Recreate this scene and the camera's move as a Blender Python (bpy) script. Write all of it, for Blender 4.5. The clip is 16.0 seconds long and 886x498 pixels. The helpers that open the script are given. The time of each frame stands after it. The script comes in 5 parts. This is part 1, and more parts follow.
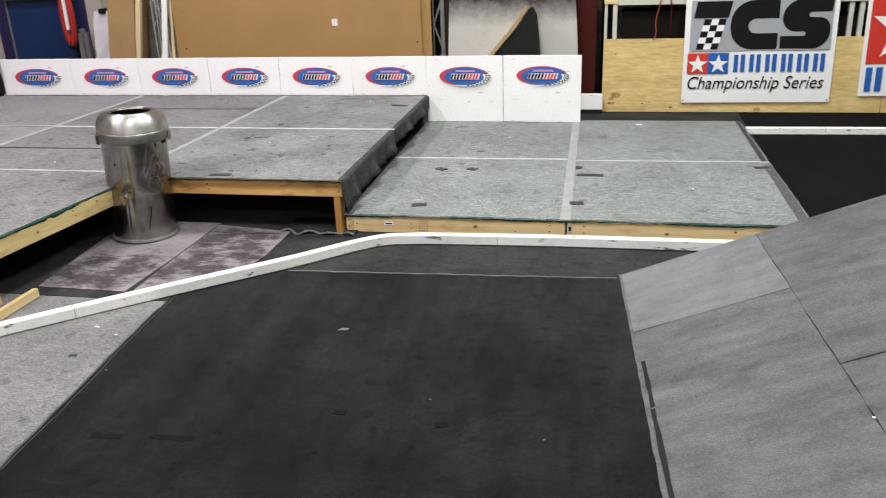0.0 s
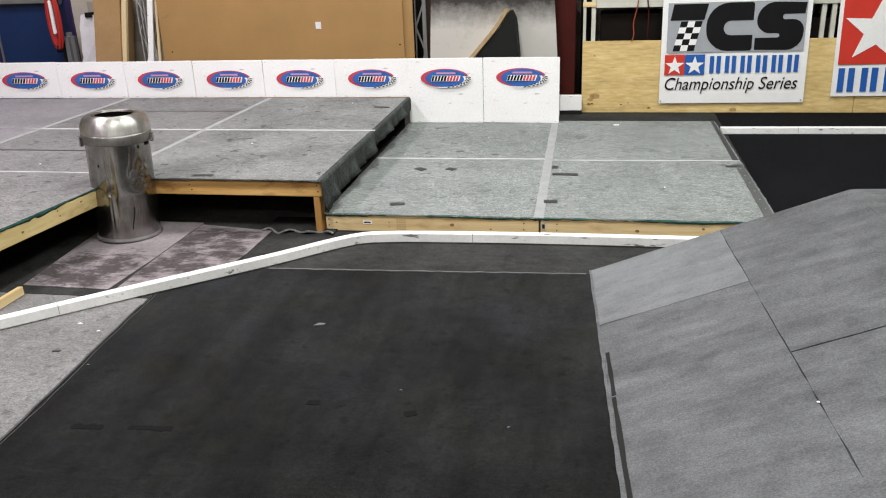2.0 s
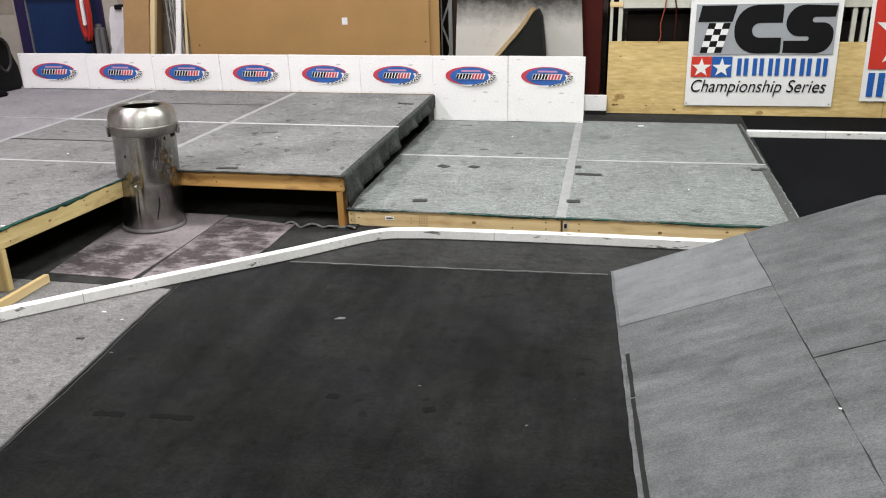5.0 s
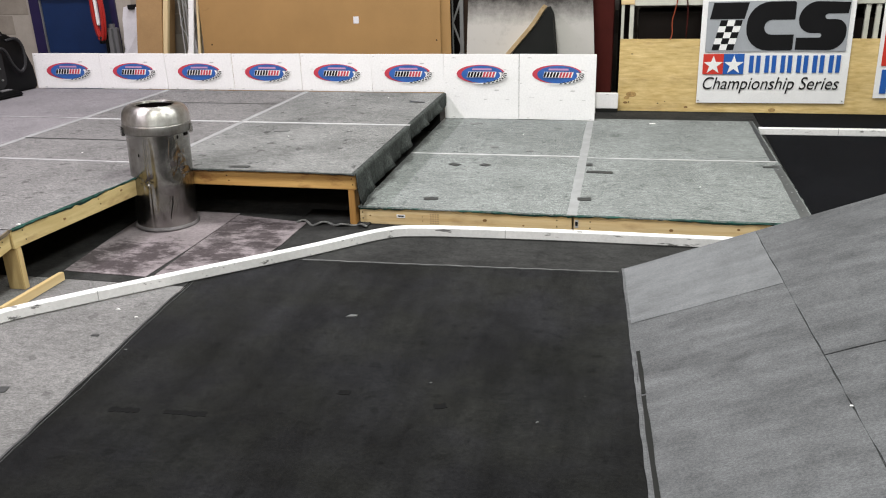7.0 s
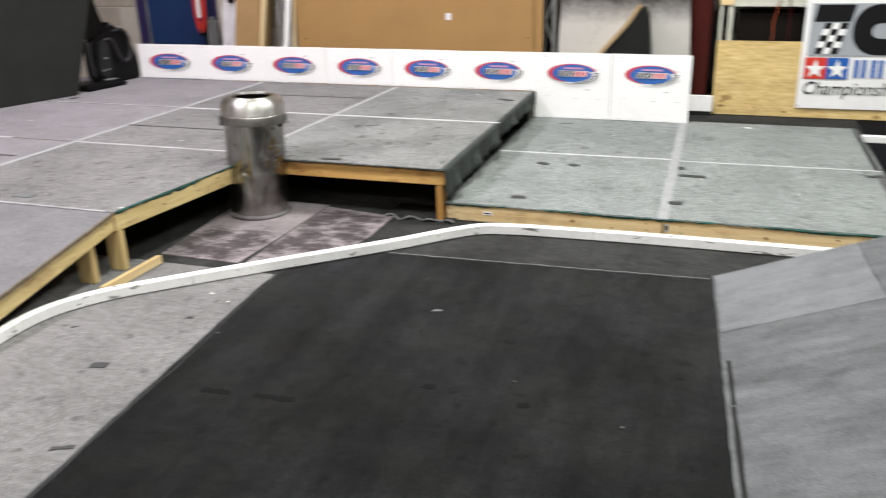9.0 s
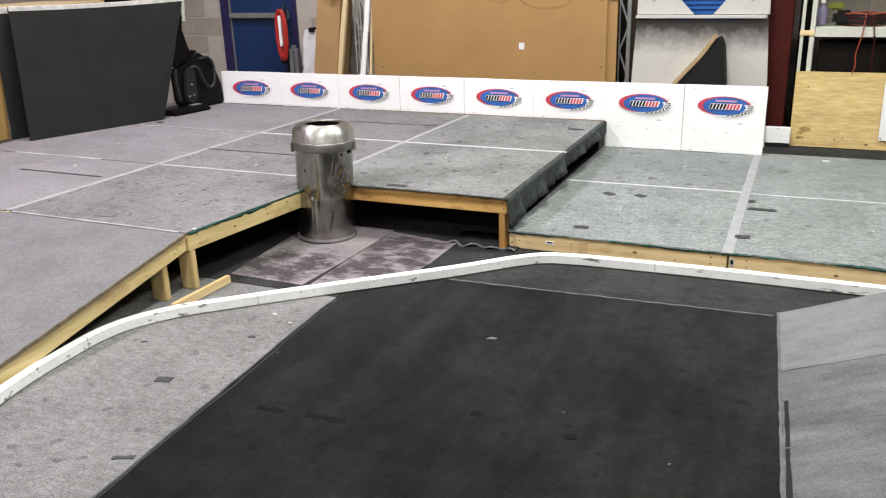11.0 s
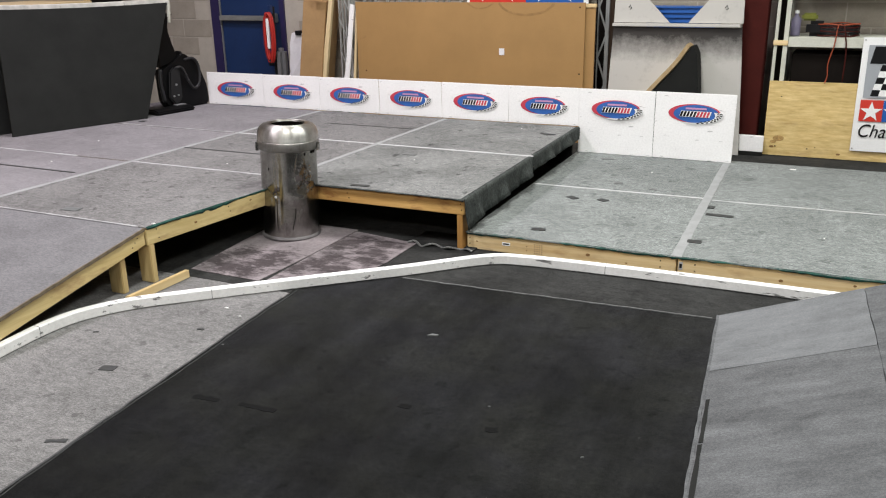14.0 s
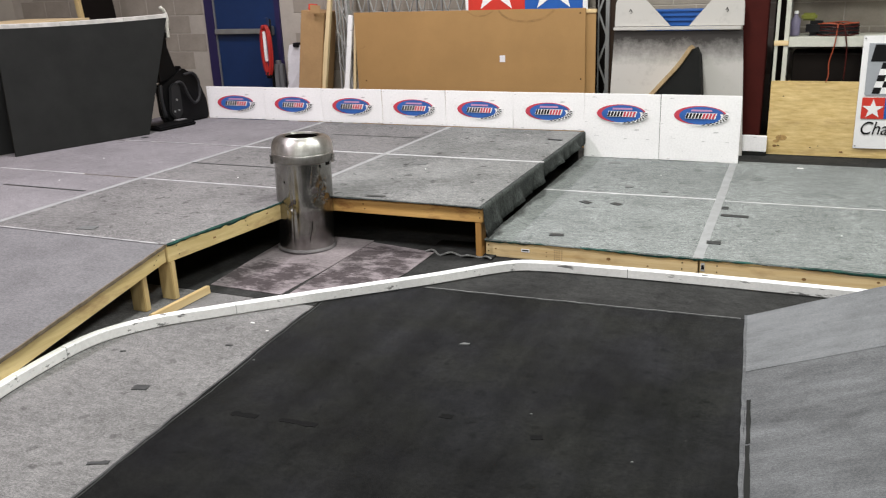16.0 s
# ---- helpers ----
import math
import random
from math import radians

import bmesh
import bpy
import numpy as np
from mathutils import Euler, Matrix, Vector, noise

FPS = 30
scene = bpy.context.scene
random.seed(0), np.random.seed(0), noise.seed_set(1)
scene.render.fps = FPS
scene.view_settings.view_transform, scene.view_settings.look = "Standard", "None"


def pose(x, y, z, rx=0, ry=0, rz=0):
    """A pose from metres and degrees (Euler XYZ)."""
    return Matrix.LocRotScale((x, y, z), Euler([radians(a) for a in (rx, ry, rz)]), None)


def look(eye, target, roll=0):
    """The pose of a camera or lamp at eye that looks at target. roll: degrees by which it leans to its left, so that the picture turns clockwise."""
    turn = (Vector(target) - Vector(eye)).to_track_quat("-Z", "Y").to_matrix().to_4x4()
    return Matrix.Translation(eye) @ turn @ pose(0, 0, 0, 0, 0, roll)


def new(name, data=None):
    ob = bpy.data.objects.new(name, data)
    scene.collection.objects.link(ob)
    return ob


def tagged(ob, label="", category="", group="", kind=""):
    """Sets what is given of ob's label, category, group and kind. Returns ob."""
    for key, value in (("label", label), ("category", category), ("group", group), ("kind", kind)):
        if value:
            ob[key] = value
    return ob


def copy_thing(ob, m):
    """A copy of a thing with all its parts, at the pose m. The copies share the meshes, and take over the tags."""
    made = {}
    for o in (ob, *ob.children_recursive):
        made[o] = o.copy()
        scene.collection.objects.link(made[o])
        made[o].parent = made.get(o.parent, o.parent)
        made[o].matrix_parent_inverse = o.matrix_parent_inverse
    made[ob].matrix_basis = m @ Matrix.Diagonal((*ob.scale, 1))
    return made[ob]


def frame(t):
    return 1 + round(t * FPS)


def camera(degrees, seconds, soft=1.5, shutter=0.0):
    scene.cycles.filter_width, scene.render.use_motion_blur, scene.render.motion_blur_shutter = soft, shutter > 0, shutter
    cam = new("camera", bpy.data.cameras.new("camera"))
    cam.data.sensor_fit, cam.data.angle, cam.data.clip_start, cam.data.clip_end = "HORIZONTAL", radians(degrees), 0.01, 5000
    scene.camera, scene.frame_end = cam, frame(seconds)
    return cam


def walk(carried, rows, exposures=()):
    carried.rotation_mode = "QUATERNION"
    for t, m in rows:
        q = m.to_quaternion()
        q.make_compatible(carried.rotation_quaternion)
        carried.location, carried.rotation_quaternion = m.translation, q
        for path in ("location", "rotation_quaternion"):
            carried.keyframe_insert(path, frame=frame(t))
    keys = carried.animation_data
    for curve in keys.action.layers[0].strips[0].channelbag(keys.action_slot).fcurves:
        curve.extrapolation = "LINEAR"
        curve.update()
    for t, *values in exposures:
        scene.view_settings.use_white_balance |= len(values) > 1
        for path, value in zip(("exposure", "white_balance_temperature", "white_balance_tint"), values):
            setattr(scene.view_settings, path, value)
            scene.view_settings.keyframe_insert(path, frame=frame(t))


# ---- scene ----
cam = camera(55.5, 16.0, soft=1.12, shutter=0.35)
PATH = [
    (0, (0.175, 0.546, 1.584), (-0.189, 2.377, 0.865), -2.1),
    (0.5, (0.179, 0.519, 1.595), (-0.123, 2.355, 0.862), -1.8),
    (1, (0.259, 0.469, 1.607), (-0.058, 2.304, 0.877), -2.1),
    (1.5, (0.297, 0.444, 1.609), (-0.033, 2.278, 0.883), -2.3),
    (2, (0.281, 0.448, 1.603), (-0.066, 2.283, 0.887), -2.2),
    (2.5, (0.27, 0.446, 1.604), (-0.091, 2.28, 0.893), -1.6),
    (3, (0.26, 0.443, 1.604), (-0.105, 2.276, 0.893), -1.4),
    (3.5, (0.266, 0.439, 1.604), (-0.11, 2.269, 0.89), -1.4),
    (4, (0.271, 0.445, 1.599), (-0.112, 2.272, 0.882), -1.4),
    (6.5, (0.281, 0.43, 1.603), (-0.133, 2.249, 0.883), -1.7),
    (7, (0.282, 0.427, 1.603), (-0.139, 2.245, 0.881), -1.8),
    (7.5, (0.283, 0.43, 1.6), (-0.142, 2.246, 0.878), -1.8),
    (8, (0.285, 0.438, 1.594), (-0.146, 2.252, 0.87), -1.7),
    (8.5, (0.278, 0.429, 1.596), (-0.159, 2.241, 0.871), -1.7),
    (8.8, (0.271, 0.426, 1.597), (-0.199, 2.229, 0.873), -1.7),
    (9, (0.242, 0.415, 1.602), (-0.357, 2.182, 0.88), -1.5),
    (9.2, (0.233, 0.409, 1.607), (-0.509, 2.123, 0.889), -1.3),
    (9.6, (0.227, 0.406, 1.608), (-0.651, 2.056, 0.895), -1.2),
    (10.4, (0.286, 0.41, 1.617), (-0.556, 2.087, 0.926), -1.6),
    (11.3, (0.375, 0.42, 1.628), (-0.372, 2.156, 0.974), -2.1),
    (11.5, (0.396, 0.425, 1.622), (-0.329, 2.169, 0.965), -2.3),
    (12, (0.451, 0.431, 1.604), (-0.186, 2.207, 0.941), -2.2),
    (12.5, (0.468, 0.504, 1.595), (-0.134, 2.293, 0.933), -1.1),
    (13, (0.476, 0.575, 1.603), (-0.145, 2.36, 0.949), -0.9),
    (13.5, (0.558, 0.533, 1.604), (-0.089, 2.311, 0.957), -0.4),
    (14, (0.653, 0.454, 1.61), (-0.147, 2.169, 0.964), -1.1),
    (14.5, (0.615, 0.386, 1.624), (-0.192, 2.101, 0.985), -1.2),
    (15, (0.547, 0.353, 1.631), (-0.268, 2.07, 1.01), -1.4),
    (15.5, (0.485, 0.346, 1.626), (-0.322, 2.066, 1.003), -1.3),
    (16, (0.469, 0.381, 1.619), (-0.301, 2.116, 0.989), -2.4),
]
EXPOSURES = [(0, 0.0), (8.4, 0.0), (9.0, 0.18), (11.5, 0.19), (12.5, 0.11), (13.0, -0.04), (13.5, -0.07), (16.0, -0.04)]
walk(cam, [(t, look(eye, target, roll)) for t, eye, target, roll in PATH], EXPOSURES)

# ---- world and lamps ----
LAMP_W = 128.0
world = bpy.data.worlds.new("world")
scene.world = world
world.use_nodes = True
world.node_tree.nodes["Background"].inputs["Color"].default_value = (0.5, 0.52, 0.55, 1)
world.node_tree.nodes["Background"].inputs["Strength"].default_value = 0.02
LAMP_SPOTS = [(x, y) for y in (-2.6, 2.5, 5.7) for x in (-4.2, -1.1, 2.0)]
for lx, ly in LAMP_SPOTS:
    lamp_data = bpy.data.lights.new("ceiling_lamp", "AREA")
    lamp_data.shape, lamp_data.size, lamp_data.size_y = "RECTANGLE", 0.3, 1.2
    lamp_data.energy, lamp_data.color = LAMP_W, (1.0, 0.92, 0.99) if lx < -3 else (0.985, 1.0, 0.955)
    lamp_ob = new("ceiling_lamp", lamp_data)
    lamp_ob.matrix_world = pose(lx, ly, 4.55)


# ---- materials ----
def nodes_of(name):
    m = bpy.data.materials.new(name)
    m.use_nodes = True
    nt = m.node_tree
    return m, nt, nt.nodes["Principled BSDF"]


def add(nt, kind, **values):
    n = nt.nodes.new(kind)
    for key, value in values.items():
        n.inputs[key.replace("_", " ")].default_value = value
    return n


def noise_of(nt, scale, detail=4.0, rough=0.6, stretch=(1, 1, 1), turn=0.0):
    tc = nt.nodes.new("ShaderNodeTexCoord")
    mp = add(nt, "ShaderNodeMapping", Scale=stretch)
    mp.inputs["Rotation"].default_value = (0, 0, turn)
    nz = add(nt, "ShaderNodeTexNoise", Scale=scale, Detail=detail, Roughness=rough)
    nt.links.new(tc.outputs["Object"], mp.inputs["Vector"])
    nt.links.new(mp.outputs["Vector"], nz.inputs["Vector"])
    return nz.outputs["Fac"]


def ramp_of(nt, fac, lo, hi, a, b):
    r = nt.nodes.new("ShaderNodeValToRGB")
    r.color_ramp.elements[0].position, r.color_ramp.elements[1].position = lo, hi
    r.color_ramp.elements[0].color, r.color_ramp.elements[1].color = (*a, 1), (*b, 1)
    nt.links.new(fac, r.inputs["Fac"])
    return r.outputs["Color"]


def mix_of(nt, a, b, fac=1.0, how="MULTIPLY"):
    n = nt.nodes.new("ShaderNodeMix")
    n.data_type, n.blend_type = "RGBA", how
    if isinstance(fac, float):
        n.inputs[0].default_value = fac
    else:
        nt.links.new(fac, n.inputs[0])
    for sock, v in ((n.inputs[6], a), (n.inputs[7], b)):
        if isinstance(v, tuple):
            sock.default_value = (*v, 1)
        else:
            nt.links.new(v, sock)
    return n.outputs[2]


def bump_of(nt, bsdf, fac, strength, distance):
    b = add(nt, "ShaderNodeBump", Strength=strength, Distance=distance)
    nt.links.new(fac, b.inputs["Height"])
    nt.links.new(b.outputs["Normal"], bsdf.inputs["Normal"])


def grey(v):
    return (v, v, v)


def carpet(name, dark, light, stretch=(1, 2.6, 1), turn=0.0, vary=0.12, stain=0.25, stain_scale=2.2, fleck=58.0, flat=0.9, wear_at=(0.36, 0.58), specks=0.0, lint=0.0, hair=(0.8, 1.16), clump=(0.84, 1.12), smear=0.0, smear_scale=3.2, smear_stretch=(2.2, 0.4, 1), sheen=0.0, y_gain=None):
    """Needle-felt carpet: heathered flecks, broad wear, dark tyre stains."""
    m, nt, bsdf = nodes_of(name)
    flecks = noise_of(nt, fleck, 3, 0.75, stretch, turn)
    col = ramp_of(nt, flecks, 0.40, 0.60, dark, light)
    hair = ramp_of(nt, noise_of(nt, fleck * 3.1, 2, 0.7, stretch, turn), 0.38, 0.62, grey(hair[0]), grey(hair[1]))
    col = mix_of(nt, col, hair)
    mid = ramp_of(nt, noise_of(nt, 16, 3, 0.7, stretch, turn), 0.38, 0.62, grey(clump[0]), grey(clump[1]))
    col = mix_of(nt, col, mid)
    wear = ramp_of(nt, noise_of(nt, stain_scale, 6, 0.65), *wear_at, grey(1 - stain), grey(1.05))
    col = mix_of(nt, col, wear)
    if smear:
        streaks = ramp_of(nt, noise_of(nt, smear_scale, 5, 0.62, smear_stretch), 0.34, 0.68, grey(1 - smear), grey(1 + smear))
        col = mix_of(nt, col, streaks)
    if y_gain:
        # painted brightness ramp: y where it begins, y where it is full, gain
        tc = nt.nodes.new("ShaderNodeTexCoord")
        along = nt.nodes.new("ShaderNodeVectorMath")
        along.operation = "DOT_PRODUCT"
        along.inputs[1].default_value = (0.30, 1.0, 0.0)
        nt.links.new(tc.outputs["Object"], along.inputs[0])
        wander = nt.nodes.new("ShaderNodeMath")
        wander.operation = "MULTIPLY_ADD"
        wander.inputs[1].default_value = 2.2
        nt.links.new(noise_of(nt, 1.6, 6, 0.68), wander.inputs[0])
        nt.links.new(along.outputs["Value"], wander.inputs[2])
        span = add(nt, "ShaderNodeMapRange", From_Min=y_gain[0] + 1.1, From_Max=y_gain[1] + 1.1, To_Min=0.0, To_Max=1.0)
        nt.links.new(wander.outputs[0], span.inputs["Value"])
        col = mix_of(nt, col, ramp_of(nt, span.outputs["Result"], 0.0, 1.0, grey(1.0), grey(y_gain[2])))
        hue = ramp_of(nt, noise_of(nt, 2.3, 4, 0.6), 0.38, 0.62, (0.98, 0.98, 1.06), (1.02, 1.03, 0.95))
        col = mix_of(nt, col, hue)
    if specks:
        spots = ramp_of(nt, noise_of(nt, 13, 1.5, 0.5), 0.655, 0.70, grey(1.0), grey(1 - specks))
        col = mix_of(nt, col, spots)
    if lint:
        tc = nt.nodes.new("ShaderNodeTexCoord")
        vor = add(nt, "ShaderNodeTexVoronoi", Scale=5.0)
        nt.links.new(tc.outputs["Object"], vor.inputs["Vector"])
        dots = ramp_of(nt, vor.outputs["Distance"], 0.012, 0.022, grey(1.0), grey(0.0))
        col = mix_of(nt, col, grey(lint), dots, "MIX")
    info = nt.nodes.new("ShaderNodeObjectInfo")
    tone = ramp_of(nt, info.outputs["Random"], 0, 1, grey(1 - vary), grey(1 + vary))
    col = mix_of(nt, col, tone)
    nt.links.new(col, bsdf.inputs["Base Color"])
    bsdf.inputs["Roughness"].default_value = flat
    bsdf.inputs["Specular IOR Level"].default_value = 0.06
    bsdf.inputs["Sheen Weight"].default_value = sheen
    bsdf.inputs["Sheen Roughness"].default_value = 0.4
    bump_of(nt, bsdf, noise_of(nt, 260, 2, 0.8), 0.5, 0.004)
    return m


def paint(name, colour, rough=0.5, metal=0.0, worn=0.12, scale=6.0, grain=120.0, bump=0.15, stretch=(1, 1, 1), spec=0.4, scuff=0.0, scuff_scale=17.0, scuff_at=0.66):
    m, nt, bsdf = nodes_of(name)
    a = tuple(max(0.0, c * (1 - worn)) for c in colour)
    b = tuple(min(1.0, c * (1 + worn * 0.6)) for c in colour)
    col = ramp_of(nt, noise_of(nt, scale, 6, 0.65, stretch), 0.3, 0.7, a, b)
    fine = ramp_of(nt, noise_of(nt, grain, 2, 0.6, stretch), 0.3, 0.7, grey(0.94), grey(1.04))
    col = mix_of(nt, col, fine)
    if scuff:
        marks = ramp_of(nt, noise_of(nt, scuff_scale, 3, 0.6, (0.35, 1, 1.6)), scuff_at, scuff_at + 0.06, grey(1.0), grey(1 - scuff))
        col = mix_of(nt, col, marks)
    nt.links.new(col, bsdf.inputs["Base Color"])
    r = add(nt, "ShaderNodeMapRange", To_Min=max(0.05, rough - 0.1), To_Max=min(1, rough + 0.12))
    nt.links.new(noise_of(nt, scale * 2.3, 4), r.inputs["Value"])
    nt.links.new(r.outputs["Result"], bsdf.inputs["Roughness"])
    bsdf.inputs["Metallic"].default_value = metal
    bsdf.inputs["Specular IOR Level"].default_value = spec
    bump_of(nt, bsdf, noise_of(nt, grain, 3, 0.6, stretch), bump, 0.002)
    return m


def wood(name, light, dark, stretch, knots=True, rough=0.62, stain=0.0):
    """Sawn softwood; stretch is small along the grain."""
    m, nt, bsdf = nodes_of(name)
    fibre = noise_of(nt, 34, 6, 0.65, stretch)
    col = ramp_of(nt, fibre, 0.32, 0.7, dark, light)
    broad = ramp_of(nt, noise_of(nt, 5, 4, 0.6, stretch), 0.3, 0.7, (0.82, 0.78, 0.72), (1.08, 1.05, 1.02))
    col = mix_of(nt, col, broad)
    if stain:
        patch = ramp_of(nt, noise_of(nt, 11, 5, 0.65, tuple(0.2 + 0.5 * s for s in stretch)), 0.55, 0.68, (1, 1, 1), (1 - 0.8 * stain, 1 - stain, 1 - stain))
        col = mix_of(nt, col, patch)
    if knots:
        tc = nt.nodes.new("ShaderNodeTexCoord")
        mp = add(nt, "ShaderNodeMapping", Scale=tuple(0.25 + 0.75 * s for s in stretch))
        vor = add(nt, "ShaderNodeTexVoronoi", Scale=3.4)
        nt.links.new(tc.outputs["Object"], mp.inputs["Vector"])
        nt.links.new(mp.outputs["Vector"], vor.inputs["Vector"])
        k = ramp_of(nt, vor.outputs["Distance"], 0.03, 0.09, (0.34, 0.2, 0.1), (1, 1, 1))
        col = mix_of(nt, col, k, 0.8)
    nt.links.new(col, bsdf.inputs["Base Color"])
    bsdf.inputs["Roughness"].default_value = rough
    bsdf.inputs["Specular IOR Level"].default_value = 0.3
    bump_of(nt, bsdf, fibre, 0.25, 0.002)
    return m


CARPET_LOW = carpet("felt_carpet_light", (0.138, 0.151, 0.148), (0.300, 0.316, 0.310), stretch=(1, 4, 1), vary=0.04, stain=0.14, specks=0.25, fleck=72, hair=(0.50, 1.42))
CARPET_HIGH = carpet("felt_carpet_mid", (0.142, 0.144, 0.142), (0.270, 0.272, 0.268), stretch=(1, 3, 1), vary=0.06, stain=0.30, specks=0.5, fleck=66, hair=(0.66, 1.27))
CARPET_GREY = carpet("felt_carpet_grey", (0.133, 0.129, 0.129), (0.249, 0.244, 0.243), stretch=(1, 3, 1), vary=0.04, stain=0.2, specks=0.4, fleck=66, hair=(0.68, 1.25))
CARPET_LILAC = carpet("felt_carpet_lilac", (0.184, 0.175, 0.185), (0.262, 0.251, 0.263), stretch=(1, 3, 1), vary=0.04, stain=0.14, specks=0.15, clump=(0.92, 1.06))
CARPET_FLOOR = carpet("felt_carpet_floor", (0.140, 0.136, 0.136), (0.236, 0.232, 0.230), stretch=(1, 2.4, 1), vary=0.03, stain=0.18, specks=0.3, fleck=70, hair=(0.68, 1.26))
CARPET_RAMP = carpet("felt_carpet_ramp", (0.094, 0.096, 0.101), (0.134, 0.137, 0.143), stretch=(0.7, 1.1, 1), vary=0.03, stain=0.22, stain_scale=3, fleck=150, specks=0.1, lint=0.2, smear=0.2, smear_scale=5.0, smear_stretch=(0.55, 2.4, 1), hair=(0.86, 1.12), clump=(0.98, 1.02))
CARPET_RAMP_PALE = carpet("felt_carpet_ramp_pale", (0.138, 0.142, 0.149), (0.172, 0.177, 0.185), stretch=(0.7, 1.1, 1), vary=0.03, stain=0.12, stain_scale=5, fleck=150, smear=0.13, smear_scale=5.0, smear_stretch=(0.55, 2.4, 1), hair=(0.86, 1.12), clump=(0.98, 1.02))
CARPET_SLOPE = carpet("felt_carpet_slope", (0.15, 0.146, 0.153), (0.203, 0.199, 0.208), vary=0.04, stain=0.1, stain_scale=4, hair=(0.92, 1.06), clump=(0.96, 1.04))
CARPET_BLACK = carpet("felt_carpet_black", (0.0083, 0.0085, 0.0087), (0.0126, 0.0128, 0.0129), stretch=(1, 1.4, 1), vary=0.05, stain=0.45, stain_scale=1.7, fleck=60, specks=0.32, lint=0.06, hair=(0.86, 1.1), clump=(0.88, 1.1), smear=0.3, sheen=0.05, y_gain=(1.7, 4.1, 1.75))
CARPET_CLEAN = carpet("felt_carpet_clean_black", (0.0045, 0.0048, 0.0062), (0.0075, 0.0079, 0.0095), stretch=(1, 1.4, 1), vary=0.05, stain=0.2, fleck=60, lint=0.03)
CARPET_WORN = carpet("felt_carpet_worn_black", (0.031, 0.0315, 0.0312), (0.044, 0.044, 0.043), hair=(0.9, 1.08), stretch=(1, 1.4, 1), vary=0.03, stain=0.35, stain_scale=3, fleck=70)


def stained_mat(name, spots):
    """Pinkish grey felt with smeared dark stains round the given spots (x, y, radius)."""
    m, nt, bsdf = nodes_of(name)
    col = ramp_of(nt, noise_of(nt, 58, 3, 0.75), 0.38, 0.62, (0.212, 0.184, 0.193), (0.262, 0.230, 0.240))
    broad = ramp_of(nt, noise_of(nt, 6, 4, 0.6), 0.35, 0.65, grey(0.80), grey(1.06))
    col = mix_of(nt, col, broad)
    wander = nt.nodes.new("ShaderNodeMath")
    wander.operation = "MULTIPLY_ADD"
    wander.inputs[1].default_value, wander.inputs[2].default_value = -0.62, 0.31
    nt.links.new(noise_of(nt, 13, 8, 0.76, (0.7, 1.35, 1)), wander.inputs[0])
    tc = nt.nodes.new("ShaderNodeTexCoord")
    nearest = None
    for x, y, r in spots:
        far = nt.nodes.new("ShaderNodeVectorMath")
        far.operation = "DISTANCE"
        far.inputs[1].default_value = (x, y, 0.007)
        nt.links.new(tc.outputs["Object"], far.inputs[0])
        edge = nt.nodes.new("ShaderNodeMath")
        edge.operation = "SUBTRACT"
        edge.inputs[1].default_value = r
        nt.links.new(far.outputs["Value"], edge.inputs[0])
        if nearest is None:
            nearest = edge
        else:
            least = nt.nodes.new("ShaderNodeMath")
            least.operation = "MINIMUM"
            nt.links.new(nearest.outputs[0], least.inputs[0])
            nt.links.new(edge.outputs[0], least.inputs[1])
            nearest = least
    rim = nt.nodes.new("ShaderNodeMath")
    rim.operation = "ADD"
    nt.links.new(wander.outputs[0], rim.inputs[0])
    nt.links.new(nearest.outputs[0], rim.inputs[1])
    col = mix_of(nt, col, ramp_of(nt, rim.outputs[0], -0.06, 0.11, (0.29, 0.28, 0.28), (1, 1, 1)))
    nt.links.new(col, bsdf.inputs["Base Color"])
    bsdf.inputs["Roughness"].default_value = 0.9
    bsdf.inputs["Specular IOR Level"].default_value = 0.06
    bump_of(nt, bsdf, noise_of(nt, 260, 2, 0.8), 0.5, 0.004)
    return m


MAT_NEAR = stained_mat("felt_mat_by_the_beam", ((-2.50, 4.08, 0.05), (-2.34, 4.00, 0.06), (-2.20, 3.98, 0.05), (-2.39, 4.23, 0.04), (-2.19, 4.15, 0.07), (-2.19, 4.26, 0.03)))
MAT_FAR = stained_mat("felt_mat_by_the_ramp", ((-1.97, 4.13, 0.05), (-1.90, 4.23, 0.05), (-1.86, 4.34, 0.04), (-1.76, 4.20, 0.05), (-1.95, 4.57, 0.05), (-1.88, 4.66, 0.05), (-1.70, 4.53, 0.05), (-1.69, 4.66, 0.04), (-1.64, 4.38, 0.04)))
CARPET_DRAPE = carpet("felt_drape", (0.036, 0.040, 0.038), (0.082, 0.090, 0.086), vary=0.05, stain=0.3)
EDGE_TEAL = paint("carpet_backing_teal", (0.010, 0.058, 0.045), 0.85, worn=0.85, scale=16)
EDGE_BROWN = paint("carpet_backing_brown", (0.16, 0.125, 0.085), 0.85, worn=0.4, scale=20)
SEAM_BAND = paint("pale_seam_band", (0.288, 0.294, 0.297), 0.7, worn=0.15, scale=10)
TAPE_PALE = paint("pale_seam_tape", (0.47, 0.47, 0.48), 0.6, worn=0.25, scale=12)
TAPE_FADED = paint("faded_seam_tape", (0.38, 0.375, 0.385), 0.6, worn=0.4, scale=9)
TAPE_GREY = paint("grey_cloth_tape", (0.13, 0.135, 0.135), 0.55, worn=0.2, scale=14)
TAPE_EDGE = paint("charcoal_edge_tape", (0.075, 0.078, 0.078), 0.55, worn=0.25, scale=14)
FRAY_GREY = paint("frayed_felt_edge", (0.12, 0.122, 0.122), 0.8, worn=0.4, scale=12)
